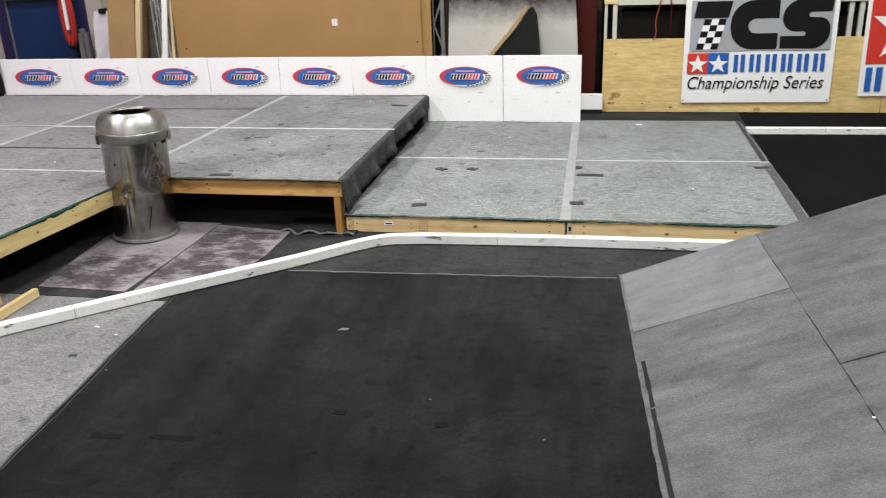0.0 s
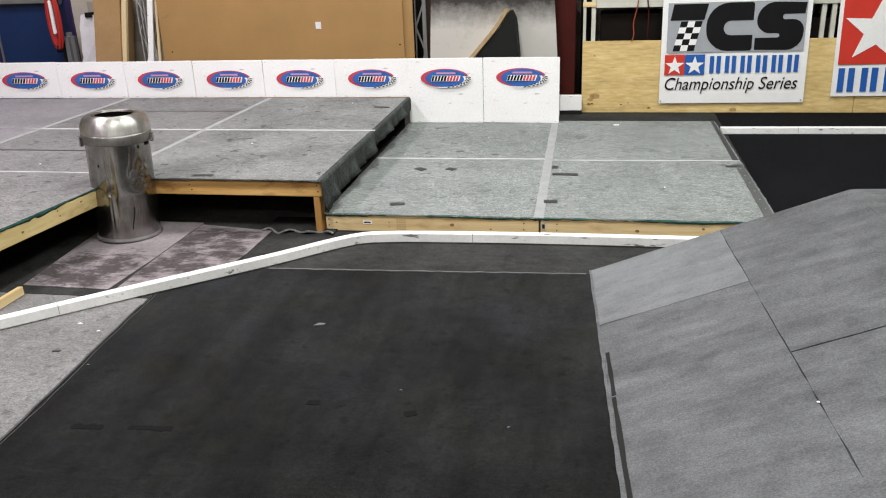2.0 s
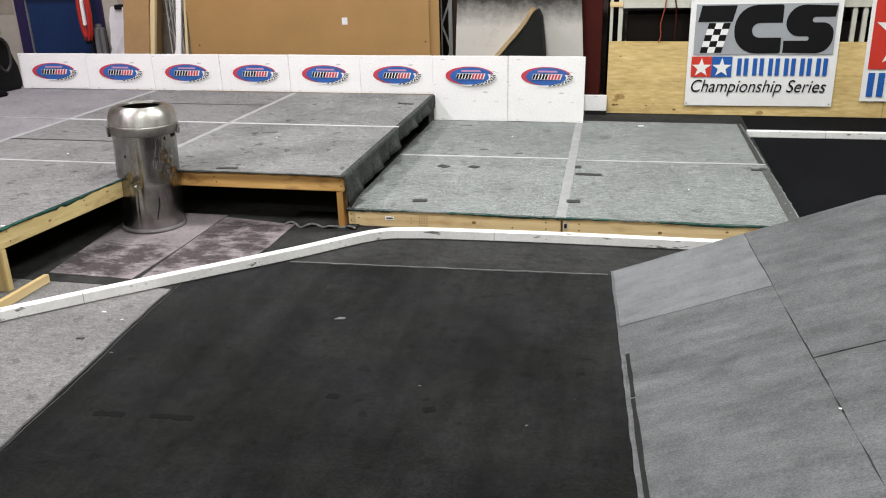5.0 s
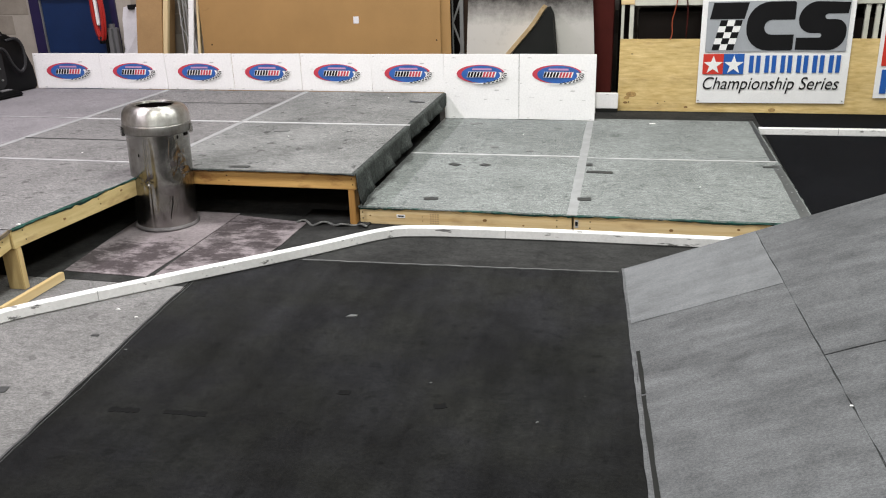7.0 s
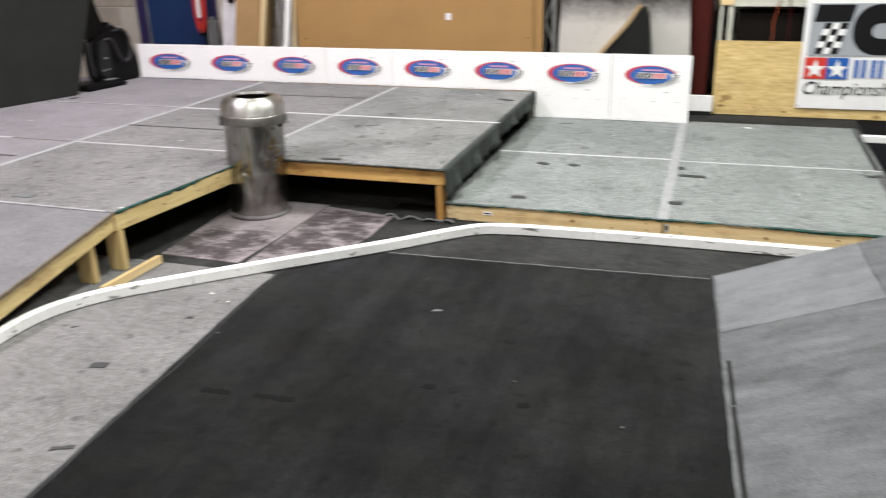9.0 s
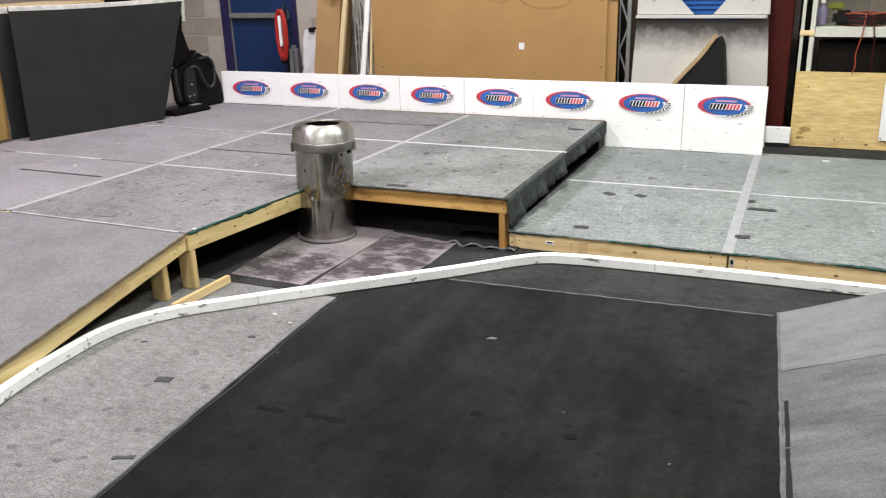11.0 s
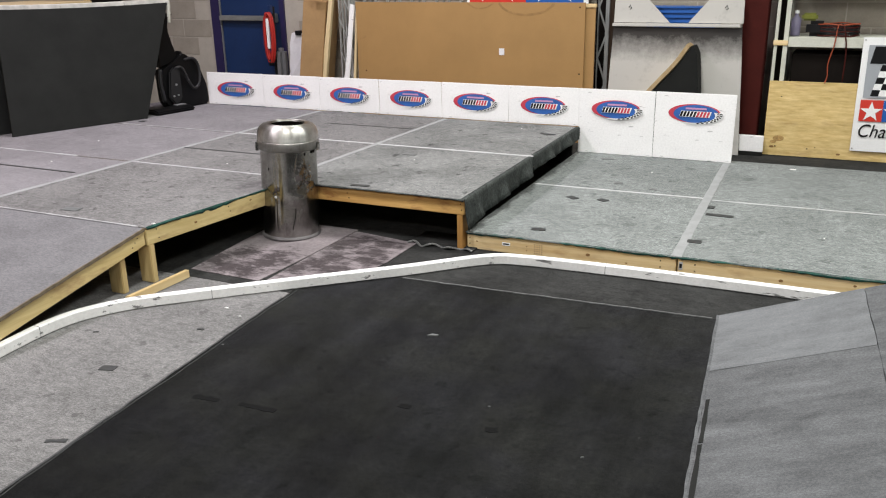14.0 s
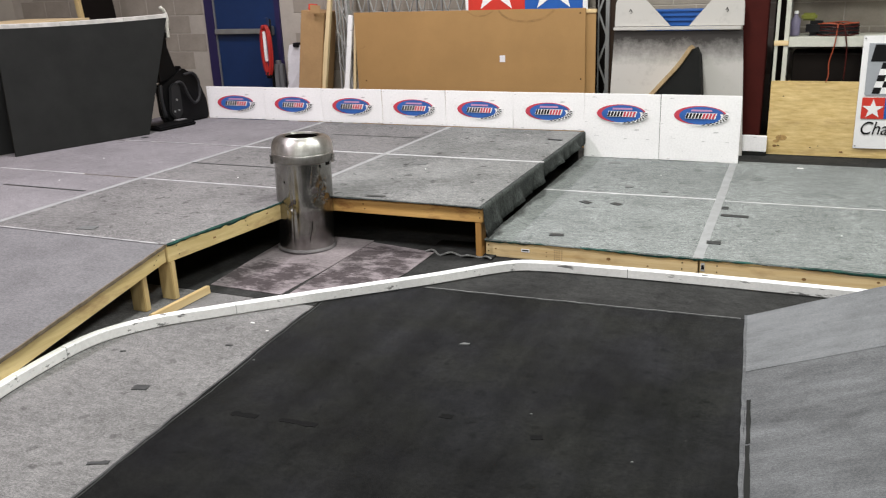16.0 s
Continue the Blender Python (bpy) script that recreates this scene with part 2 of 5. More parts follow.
TAPE_DARK = paint("dark_cloth_tape", (0.035, 0.037, 0.037), 0.5, worn=0.25, scale=20)
KNOT_BROWN = paint("wood_knot", (0.25, 0.135, 0.05), 0.6, worn=0.35, scale=40)
KNOT_TAN = paint("pale_wood_knot", (0.46, 0.29, 0.11), 0.6, worn=0.4, scale=30)
STAMP_INK = paint("faded_stamp_ink", (0.38, 0.26, 0.14), 0.7)
PINE_X = wood("pine_along_x", (0.80, 0.66, 0.41), (0.65, 0.47, 0.23), (0.05, 1, 1), stain=0.3)
PINE_Y = wood("pine_along_y", (0.70, 0.58, 0.31), (0.54, 0.42, 0.19), (1, 0.05, 1), stain=0.4)
PINE_Z = wood("pine_along_z", (0.68, 0.55, 0.29), (0.48, 0.35, 0.16), (1, 1, 0.05))
PINE_DARK = wood("pine_orange", (0.76, 0.50, 0.19), (0.49, 0.27, 0.08), (0.05, 1, 1), stain=0.75)
PINE_DARK_Z = wood("pine_orange_upright", (0.50, 0.28, 0.09), (0.30, 0.15, 0.04), (1, 1, 0.05))
PINE_STACK = wood("stacked_pine", (0.37, 0.245, 0.09), (0.25, 0.155, 0.05), (1, 1, 0.05))
RACK_WOOD = wood("pale_rack_plank", (0.60, 0.50, 0.33), (0.48, 0.38, 0.22), (1, 0.05, 1), stain=0.2)
OLD_WOOD = wood("weathered_timber", (0.46, 0.36, 0.22), (0.32, 0.23, 0.12), (1, 0.05, 1), stain=0.3)
PLY = wood("pine_plywood", (0.82, 0.66, 0.34), (0.56, 0.40, 0.15), (0.22, 1, 1.3), stain=0.22)
HARDBOARD = paint("brown_hardboard", (0.365, 0.212, 0.080), 0.6, worn=0.12, scale=1.8, bump=0.05)
HARDBOARD_STAIN = paint("stained_hardboard", (0.315, 0.182, 0.068), 0.6, worn=0.3, scale=9, bump=0.05)
CARDBOARD = paint("cardboard", (0.36, 0.22, 0.10), 0.8, worn=0.15, scale=4)
WHITE_BOARD = paint("white_painted_board", (0.885, 0.875, 0.875), 0.45, worn=0.035, scale=5, grain=70, bump=0.12, scuff=0.42, scuff_scale=34.0, scuff_at=0.645)
WHITE_RAIL = paint("white_plastic_rail", (0.84, 0.835, 0.825), 0.4, worn=0.14, scale=4, scuff=0.75, grain=60, scuff_scale=24.0, scuff_at=0.62)
TAPED_EDGE = paint("dirty_white_tape", (0.50, 0.49, 0.46), 0.5, worn=0.3, scale=14, scuff=0.4)
WHITE_METAL = paint("cream_metal", (0.56, 0.56, 0.49), 0.45, worn=0.15)
BLACK_BOARD = paint("black_board", (0.0155, 0.0162, 0.0155), 0.7, worn=0.25, scale=3, spec=0.12)
BLACK_PLASTIC = paint("black_plastic", (0.012, 0.012, 0.013), 0.35, worn=0.2, spec=0.12)
BLACK_GLOSS = paint("glossy_black_plastic", (0.005, 0.005, 0.0055), 0.42, worn=0.2, spec=0.12)
SMOKE_GREY = paint("smoky_plastic", (0.018, 0.018, 0.019), 0.45, worn=0.2, spec=0.2)
HOSE_GREY = paint("dark_grey_plastic", (0.018, 0.018, 0.020), 0.45)
RING_GREY = paint("dull_grey_ring", (0.13, 0.12, 0.123), 0.6, worn=0.3, scale=10)
GREY_PLASTIC = paint("grey_plastic", (0.16, 0.16, 0.165), 0.45)
DARK_SPACE = paint("near_black", (0.007, 0.005, 0.004), 0.8, spec=0.12)
RUBBER = paint("rubber_smear", (0.0062, 0.0062, 0.0065), 0.8, spec=0.08)
PALE_WOOD = wood("pale_pine", (0.80, 0.68, 0.45), (0.68, 0.54, 0.31), (1, 1, 0.05), False)
PALE_X = wood("pale_pine_along_x", (0.78, 0.64, 0.38), (0.64, 0.48, 0.25), (0.05, 1, 1), False)
GATE_GREY = paint("grey_gate_paint", (0.42, 0.42, 0.41), 0.5, worn=0.2)
STEEL_GREY = paint("galvanised_steel", (0.36, 0.37, 0.37), 0.42, metal=0.7, worn=0.2)
RED_STEEL = paint("oxide_red_steel", (0.055, 0.009, 0.007), 0.5, worn=0.2, spec=0.12)
BROWN_POST = paint("dark_brown_post", (0.035, 0.022, 0.015), 0.6, spec=0.12)
DOOR_BLUE = paint("door_blue", (0.008, 0.028, 0.10), 0.4, worn=0.12)
FRAME_BLUE = paint("door_frame_navy", (0.022, 0.016, 0.07), 0.4)
RED_RUBBER = paint("red_rubber", (0.42, 0.025, 0.02), 0.4)
ORANGE_CORD = paint("orange_cord", (0.32, 0.06, 0.022), 0.5)
BLOCK = paint("concrete_block", (0.31, 0.275, 0.232), 0.85, worn=0.14, scale=5, grain=90, bump=0.5)
MORTAR = paint("mortar", (0.43, 0.39, 0.34), 0.9)
CONCRETE = paint("concrete_floor", (0.25, 0.24, 0.23), 0.8, worn=0.2, scale=1.5)
WALL_PAINT = paint("wall_paint", (0.42, 0.38, 0.325), 0.8, scale=1.0)
CEILING_PAINT = paint("ceiling_paint", (0.45, 0.45, 0.45), 0.8, scale=1.0)
INK_RED = paint("print_red", (0.62, 0.045, 0.03), 0.4, worn=0.08)
INK_BLUE = paint("print_blue", (0.020, 0.11, 0.42), 0.4, worn=0.08)
LOGO_RED = paint("logo_red", (0.55, 0.055, 0.085), 0.4, worn=0.15)
LOGO_BLUE = paint("logo_blue", (0.035, 0.125, 0.42), 0.4, worn=0.3, scale=8)
INK_BLACK = paint("print_black", (0.012, 0.012, 0.013), 0.35, worn=0.1, spec=0.12)
INK_GREY = paint("print_grey", (0.36, 0.38, 0.41), 0.4, worn=0.08)
INK_WHITE = paint("print_white", (0.87, 0.87, 0.87), 0.4, worn=0.03)
INK_PINK = paint("print_pink", (0.55, 0.30, 0.50), 0.4)
VINYL = paint("white_vinyl", (0.87, 0.87, 0.87), 0.35, worn=0.05, scale=5, bump=0.1)
BLUE_BIN = paint("blue_plastic", (0.02, 0.10, 0.36), 0.4)
PAPER = paint("white_paper", (0.74, 0.73, 0.76), 0.7)
YELLOW = paint("yellow_plastic", (0.14, 0.15, 0.02), 0.5)
LILAC = paint("lilac_plastic", (0.2, 0.18, 0.27), 0.4)
SOIL = paint("litter_white", (0.78, 0.78, 0.76), 0.7)


def steel_material(name="stainless_steel", bump=0.05, rough=(0.16, 0.30), tint=1.0, spun=0.0):
    """Brushed, stained stainless steel."""
    m, nt, bsdf = nodes_of(name)
    brushed = noise_of(nt, 60, 4, 0.6, (1, 1, 0.04))
    col = ramp_of(nt, brushed, 0.3, 0.7, tuple(tint * v for v in (0.45, 0.44, 0.42)), tuple(tint * v for v in (0.57, 0.56, 0.54)))
    grime = ramp_of(nt, noise_of(nt, 9, 5, 0.65), 0.35, 0.6, (0.62, 0.60, 0.56), (1, 1, 1))
    nt.links.new(mix_of(nt, col, grime), bsdf.inputs["Base Color"])
    bsdf.inputs["Metallic"].default_value = 1.0
    r = add(nt, "ShaderNodeMapRange", To_Min=rough[0], To_Max=rough[1])
    nt.links.new(noise_of(nt, 14, 4), r.inputs["Value"])
    nt.links.new(r.outputs["Result"], bsdf.inputs["Roughness"])
    if spun:
        tangent = nt.nodes.new("ShaderNodeTangent")
        tangent.direction_type, tangent.axis = "RADIAL", "Z"
        nt.links.new(tangent.outputs["Tangent"], bsdf.inputs["Tangent"])
        bsdf.inputs["Anisotropic"].default_value = spun
        bsdf.inputs["Anisotropic Rotation"].default_value = 0.25
    bump_of(nt, bsdf, noise_of(nt, 38, 2, 0.5, (1, 1, 0.05)), bump, 0.004)
    return m


STEEL = steel_material(tint=0.76)
STEEL_DOME = steel_material("brushed_steel_dome", 0.35, (0.38, 0.48), 1.15, 0.8)
STEEL_DULL = steel_material("dull_steel", 0.1, (0.42, 0.55), 0.62)


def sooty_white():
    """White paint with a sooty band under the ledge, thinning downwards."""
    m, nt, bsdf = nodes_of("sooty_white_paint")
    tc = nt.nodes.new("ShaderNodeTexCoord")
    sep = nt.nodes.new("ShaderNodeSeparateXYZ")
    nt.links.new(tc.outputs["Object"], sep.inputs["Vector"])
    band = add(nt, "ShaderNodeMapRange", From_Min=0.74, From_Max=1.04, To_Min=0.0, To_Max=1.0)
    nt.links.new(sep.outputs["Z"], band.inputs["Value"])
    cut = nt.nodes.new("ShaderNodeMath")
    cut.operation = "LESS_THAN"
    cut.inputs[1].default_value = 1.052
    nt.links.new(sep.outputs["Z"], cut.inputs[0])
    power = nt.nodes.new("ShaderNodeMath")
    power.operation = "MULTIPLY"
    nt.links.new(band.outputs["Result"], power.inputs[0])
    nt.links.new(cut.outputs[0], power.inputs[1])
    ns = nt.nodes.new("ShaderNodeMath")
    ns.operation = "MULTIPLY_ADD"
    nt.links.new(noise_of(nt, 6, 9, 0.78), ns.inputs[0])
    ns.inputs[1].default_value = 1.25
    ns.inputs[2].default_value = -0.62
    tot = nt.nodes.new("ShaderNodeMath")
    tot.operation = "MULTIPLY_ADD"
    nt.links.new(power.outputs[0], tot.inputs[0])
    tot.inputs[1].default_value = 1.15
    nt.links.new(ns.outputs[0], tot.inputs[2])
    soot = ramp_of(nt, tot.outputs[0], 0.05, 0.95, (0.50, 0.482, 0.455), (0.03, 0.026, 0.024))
    nt.links.new(soot, bsdf.inputs["Base Color"])
    bsdf.inputs["Roughness"].default_value = 0.7
    bump_of(nt, bsdf, noise_of(nt, 60, 3), 0.2, 0.002)
    return m


SOOTY = sooty_white()


# ---- builders ----
def box(bm, lo, hi, m=None):
    vs = [bm.verts.new((x, y, z)) for x in (lo[0], hi[0]) for y in (lo[1], hi[1]) for z in (lo[2], hi[2])]
    for f in ((0, 1, 3, 2), (4, 6, 7, 5), (0, 4, 5, 1), (2, 3, 7, 6), (0, 2, 6, 4), (1, 5, 7, 3)):
        bm.faces.new([vs[i] for i in f])
    if m is not None:
        bmesh.ops.transform(bm, matrix=m, verts=vs)
    return vs


def prism(bm, outline, axis, lo, hi, shear=None):
    """An outline of 2D points pushed along an axis: 'z' (x, y), 'y' (x, z) or 'x' (y, z)."""
    def at(p, d):
        return {"z": (p[0], p[1], d), "y": (p[0], d, p[1]), "x": (d, p[0], p[1])}[axis]
    a, b = [bm.verts.new(at(p, lo)) for p in outline], [bm.verts.new(at(p, hi)) for p in outline]
    n = len(outline)
    bm.faces.new(a)
    bm.faces.new(b[::-1])
    for i in range(n):
        bm.faces.new((a[i], b[i], b[(i + 1) % n], a[(i + 1) % n]))
    return a + b


def tube(bm, points, radius, sides=8, flat=None):
    """A round tube (or flat = (half width, half height) bar) along points."""
    pts = [Vector(p) for p in points]
    rings = []
    for i, p in enumerate(pts):
        d = (pts[min(i + 1, len(pts) - 1)] - pts[max(i - 1, 0)]).normalized()
        up = Vector((0, 0, 1)) if abs(d.z) < 0.95 else Vector((0, 1, 0))
        s = d.cross(up).normalized()
        u = s.cross(d)
        if flat:
            w, h = flat
            c = 0.25 * min(w, h)
            shape = [(-w, -h + c), (-w, h - c), (-w + c, h), (w - c, h), (w, h - c), (w, -h + c), (w - c, -h), (-w + c, -h)]
        else:
            shape = [(radius * math.cos(2 * math.pi * k / sides), radius * math.sin(2 * math.pi * k / sides)) for k in range(sides)]
        rings.append([bm.verts.new(p + s * a + u * b) for a, b in shape])
    n = len(rings[0])
    for r, q in zip(rings, rings[1:]):
        for k in range(n):
            bm.faces.new((r[k], r[(k + 1) % n], q[(k + 1) % n], q[k]))
    bm.faces.new(rings[0][::-1])
    bm.faces.new(rings[-1])


def spline(points, steps=8):
    """Catmull-Rom points through a few control points."""
    p = [Vector(q) for q in points]
    p = [2 * p[0] - p[1]] + p + [2 * p[-1] - p[-2]]
    out = []
    for i in range(1, len(p) - 2):
        a, b, c, d = p[i - 1:i + 3]
        for k in range(steps):
            t = k / steps
            out.append(0.5 * (2 * b + (c - a) * t + (2 * a - 5 * b + 4 * c - d) * t * t + (3 * b - a - 3 * c + d) * t ** 3))
    return out + [p[-2]]


def lathe(bm, profile, sides=48, dent=None):
    """Rings of (radius, z), open at both ends."""
    rings = []
    for r, z in profile:
        ring = []
        for k in range(sides):
            a = 2 * math.pi * k / sides
            rr = r + (dent(a, z) if dent else 0)
            ring.append(bm.verts.new((rr * math.cos(a), rr * math.sin(a), z)))
        rings.append(ring)
    for r, q in zip(rings, rings[1:]):
        for k in range(sides):
            bm.faces.new((r[k], r[(k + 1) % sides], q[(k + 1) % sides], q[k]))
    return rings


def part(name, bm, material, parent, label="", bevel=0.0, smooth=False):
    """Links a bmesh as one mesh object under a thing or a part."""
    if bevel:
        bmesh.ops.bevel(bm, geom=bm.edges[:], offset=bevel, segments=2, affect="EDGES", clamp_overlap=True)
    bmesh.ops.recalc_face_normals(bm, faces=bm.faces)
    me = bpy.data.meshes.new(name)
    bm.to_mesh(me)
    bm.free()
    if smooth:
        me.shade_smooth()
    me.materials.append(material)
    ob = new(name, me)
    ob.parent = parent
    if label:
        ob["label"] = label
    return ob


def thing(name, label, category, m=None, group="", kind=""):
    ob = new(name)
    ob.empty_display_size = 0.1
    ob.matrix_basis = m if m is not None else Matrix()
    return tagged(ob, label, category, group, kind)


def block(name, lo, hi, material, parent, label="", bevel=0.004, m=None):
    bm = bmesh.new()
    box(bm, lo, hi, m)
    return part(name, bm, material, parent, label, bevel)


def plate(name, outline, z, thick, material, parent, label=""):
    bm = bmesh.new()
    prism(bm, outline, "z", z - thick, z)
    return part(name, bm, material, parent, label)


def solid(name, lo, hi, material, label, kind="structure", category=""):
    bm = bmesh.new()
    box(bm, lo, hi)
    return tagged(part(name, bm, material, None), label, category, kind=kind)


def rect(x0, y0, x1, y1):
    return [(x0, y0), (x1, y0), (x1, y1), (x0, y1)]


def ragged(x0, y0, x1, y1, seed, step=0.05, amp=0.004):
    """A rectangle with slightly uneven hand-cut edges."""
    return ragged_piece([(x0, y0), (x1, y0), (x1, y1), (x0, y1)], seed, step, amp)


def ragged_piece(corners, seed, step=0.05, amp=0.004):
    """A cut piece of any outline, anticlockwise, with slightly uneven edges."""
    rnd = random.Random(seed)
    out = []
    for (ax, ay), (bx, by) in zip(corners, corners[1:] + corners[:1]):
        n = max(2, int(math.hypot(bx - ax, by - ay) / step))
        nx, ny = (by - ay), -(bx - ax)
        ln = math.hypot(nx, ny)
        for k in range(n):
            t = k / n
            e = 0 if k == 0 else rnd.uniform(-amp, amp)
            out.append((ax + (bx - ax) * t + nx / ln * e, ay + (by - ay) * t + ny / ln * e))
    return out


# ---- setting ----
WALL_Y = 8.5
tagged(solid("floor", (-9, -6, -0.15), (9, 9, -0.006), CONCRETE, "bare grey concrete slab under the track carpets"), category="floor")
floor_black = thing("floor_carpet", "black felt racing carpet laid in wide strips on the floor", "carpet", kind="structure")


def side_line(y):
    """x of the slanting edge between the black and the grey floor carpet."""
    return -1.673 - 0.068 * (y - 2.17)


def far_line(x):
    """y of the slanting far edge of the black carpet."""
    return 4.206 + 0.041 * (x + 1.32)


FAR_L = side_line(4.18)
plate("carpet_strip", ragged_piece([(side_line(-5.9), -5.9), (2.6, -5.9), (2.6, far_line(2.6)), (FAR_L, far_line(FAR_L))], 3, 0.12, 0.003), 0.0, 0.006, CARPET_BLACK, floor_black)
plate("carpet_strip", [(FAR_L - 0.004, far_line(FAR_L) + 0.004), (1.30, far_line(1.30) + 0.004), (1.30, 8.45), (-6.2, 8.45), (-6.2, 3.80), (side_line(3.80) - 0.005, 3.80)], 0.0, 0.006, CARPET_WORN, floor_black)
plate("carpet_strip", [(1.304, far_line(1.304) + 0.004), (8.9, far_line(8.9) + 0.004), (8.9, 8.45), (1.304, 8.45)], 0.0, 0.006, CARPET_CLEAN, floor_black)
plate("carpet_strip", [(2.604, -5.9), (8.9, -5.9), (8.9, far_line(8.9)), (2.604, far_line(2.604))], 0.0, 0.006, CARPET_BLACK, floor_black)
floor_grey = thing("floor_carpet_grey", "light grey heathered felt carpet on the floor beside the track", "carpet", kind="structure")
plate("carpet_strip", ragged_piece([(-8.9, -5.9), (side_line(-5.9) - 0.006, -5.9), (side_line(3.795) - 0.006, 3.795), (-8.9, 3.795)], 6, 0.12, 0.003), 0.0, 0.006, CARPET_FLOOR, floor_grey)
seam = thing("floor_seam", "frayed pale seam between two black carpet strips", "seam", kind="structure")
bm = bmesh.new()
rnd = random.Random(5)
pts = [(-1.34 + 0.04 * k, far_line(-1.34 + 0.04 * k) + 0.002 + rnd.uniform(-0.003, 0.003), 0.0018) for k in range(41)]
tube(bm, pts, 0.003, flat=(0.0042, 0.0022))
part("fray", bm, FRAY_GREY, seam)
bm = bmesh.new()
pts = [(side_line(0.6 + 0.08 * k) + 0.012 + rnd.uniform(-0.003, 0.003) + 0.004 * math.sin(k * 0.5), 0.6 + 0.08 * k, 0.001) for k in range(44)]
tube(bm, pts, 0.002, flat=(0.002, 0.0015))
part("tape_edge", bm, TAPE_DARK, seam)
bm = bmesh.new()
pts = [(side_line(0.6 + 0.08 * k) - 0.002 + rnd.uniform(-0.003, 0.003) + 0.004 * math.sin(k * 0.13), 0.6 + 0.08 * k, 0.002) for k in range(40)]
tube(bm, pts, 0.004, flat=(0.005, 0.002))
part("glue_line", bm, TAPE_DARK, seam)

# back wall of concrete blocks with a door opening
DOOR_L, DOOR_R, DOOR_TOP = -5.98, -4.97, 2.1
wall_back = thing("wall_back", "painted concrete block wall behind the track", "wall", kind="structure")
for lo, hi in (((-9, WALL_Y, 0), (DOOR_L, WALL_Y + 0.2, 5)), ((DOOR_R, WALL_Y, 0), (9, WALL_Y + 0.2, 5)), ((DOOR_L, WALL_Y, DOOR_TOP), (DOOR_R, WALL_Y + 0.2, 5))):
    block("wall_core", lo, hi, MORTAR, wall_back, bevel=0)
tagged(solid("wall_left", (-9.2, -6, 0), (-9, 9, 5), WALL_PAINT, "plain painted side wall of the hall"), category="wall")
tagged(solid("wall_right", (9, -6, 0), (9.2, 9, 5), WALL_PAINT, "plain painted side wall of the hall"), category="wall")
tagged(solid("wall_front", (-9, -6.2, 0), (9, -6, 5), WALL_PAINT, "plain painted wall behind the camera"), category="wall")
tagged(solid("ceiling", (-9.2, -6.2, 5), (9.2, 9, 5.2), CEILING_PAINT, "plain light grey hall ceiling"), category="ceiling")
for lx, ly in LAMP_SPOTS:
    fixture = thing("ceiling_light", "long white ceiling light housing hung under the ceiling", "light", pose(lx, ly, 4.6), "hall lights")
    block("housing", (-0.2, -0.65, 0.0), (0.2, 0.65, 0.08), WHITE_METAL, fixture)
    for sy in (-0.5, 0.5):
        block("hanger", (-0.01, sy - 0.01, 0.08), (0.01, sy + 0.01, 0.4), STEEL_GREY, fixture, bevel=0)

# ---- low platform ----
LOW_F, LOW_B, LOW_Z = 4.8, 7.115, 0.105


def open_side(y):
    """x of the slanting open edge of the low platform."""
    return 1.247 - 0.0185 * (y - 4.8)


low = thing("low_platform", "low plywood platform topped with light grey felt carpet, pine edge boards", "platform")
for x0, x1, name in ((-1.215, -0.006, "edge_board"), (0.004, 1.235, "edge_board")):
    block(name, (x0, LOW_F, 0.0), (x1, LOW_F + 0.038, 0.088), PINE_X, low, bevel=0.004)
for x0 in (-1.215, -0.04, 1.147):
    block("joist", (x0, LOW_F + 0.04, 0.0), (x0 + 0.038, LOW_B, 0.088), PINE_Y, low)
block("deck", (-1.215, LOW_F + 0.004, 0.089), (1.188, LOW_B, 0.099), PLY, low, bevel=0.0)
for k, (x0, x1, y0, y1) in enumerate(((-1.22, -0.024, 4.79, 5.995), (-0.02, None, 4.79, 5.99), (-1.22, -0.034, 6.010, 7.115), (-0.03, None, 5.998, 7.20))):
    corners = [(x0, y0), (x1 or open_side(y0), y0), (x1 or open_side(y1), y1), (x0, y1)]
    plate("carpet_panel", ragged_piece(corners, 20 + k, 0.06, 0.0025), LOW_Z, 0.006, CARPET_LOW, low)
plate("seam_tape", ragged_piece([(-0.034, 4.79), (0.022, 4.79), (-0.006, 7.115), (-0.060, 7.115)], 31, 0.1, 0.002), LOW_Z + 0.002, 0.004, SEAM_BAND, low, "pale grey felt strip over the seam")
plate("cross_tape", ragged_piece([(-1.215, 5.982), (-0.045, 6.0), (-0.045, 6.026), (-1.215, 6.010)], 35, 0.08, 0.003), LOW_Z + 0.002, 0.004, TAPE_PALE, low)
plate("cross_tape", ragged_piece([(0.012, 5.980), (1.215, 6.008), (1.215, 6.026), (0.012, 5.997)], 36, 0.08, 0.003), LOW_Z + 0.002, 0.004, TAPE_PALE, low)


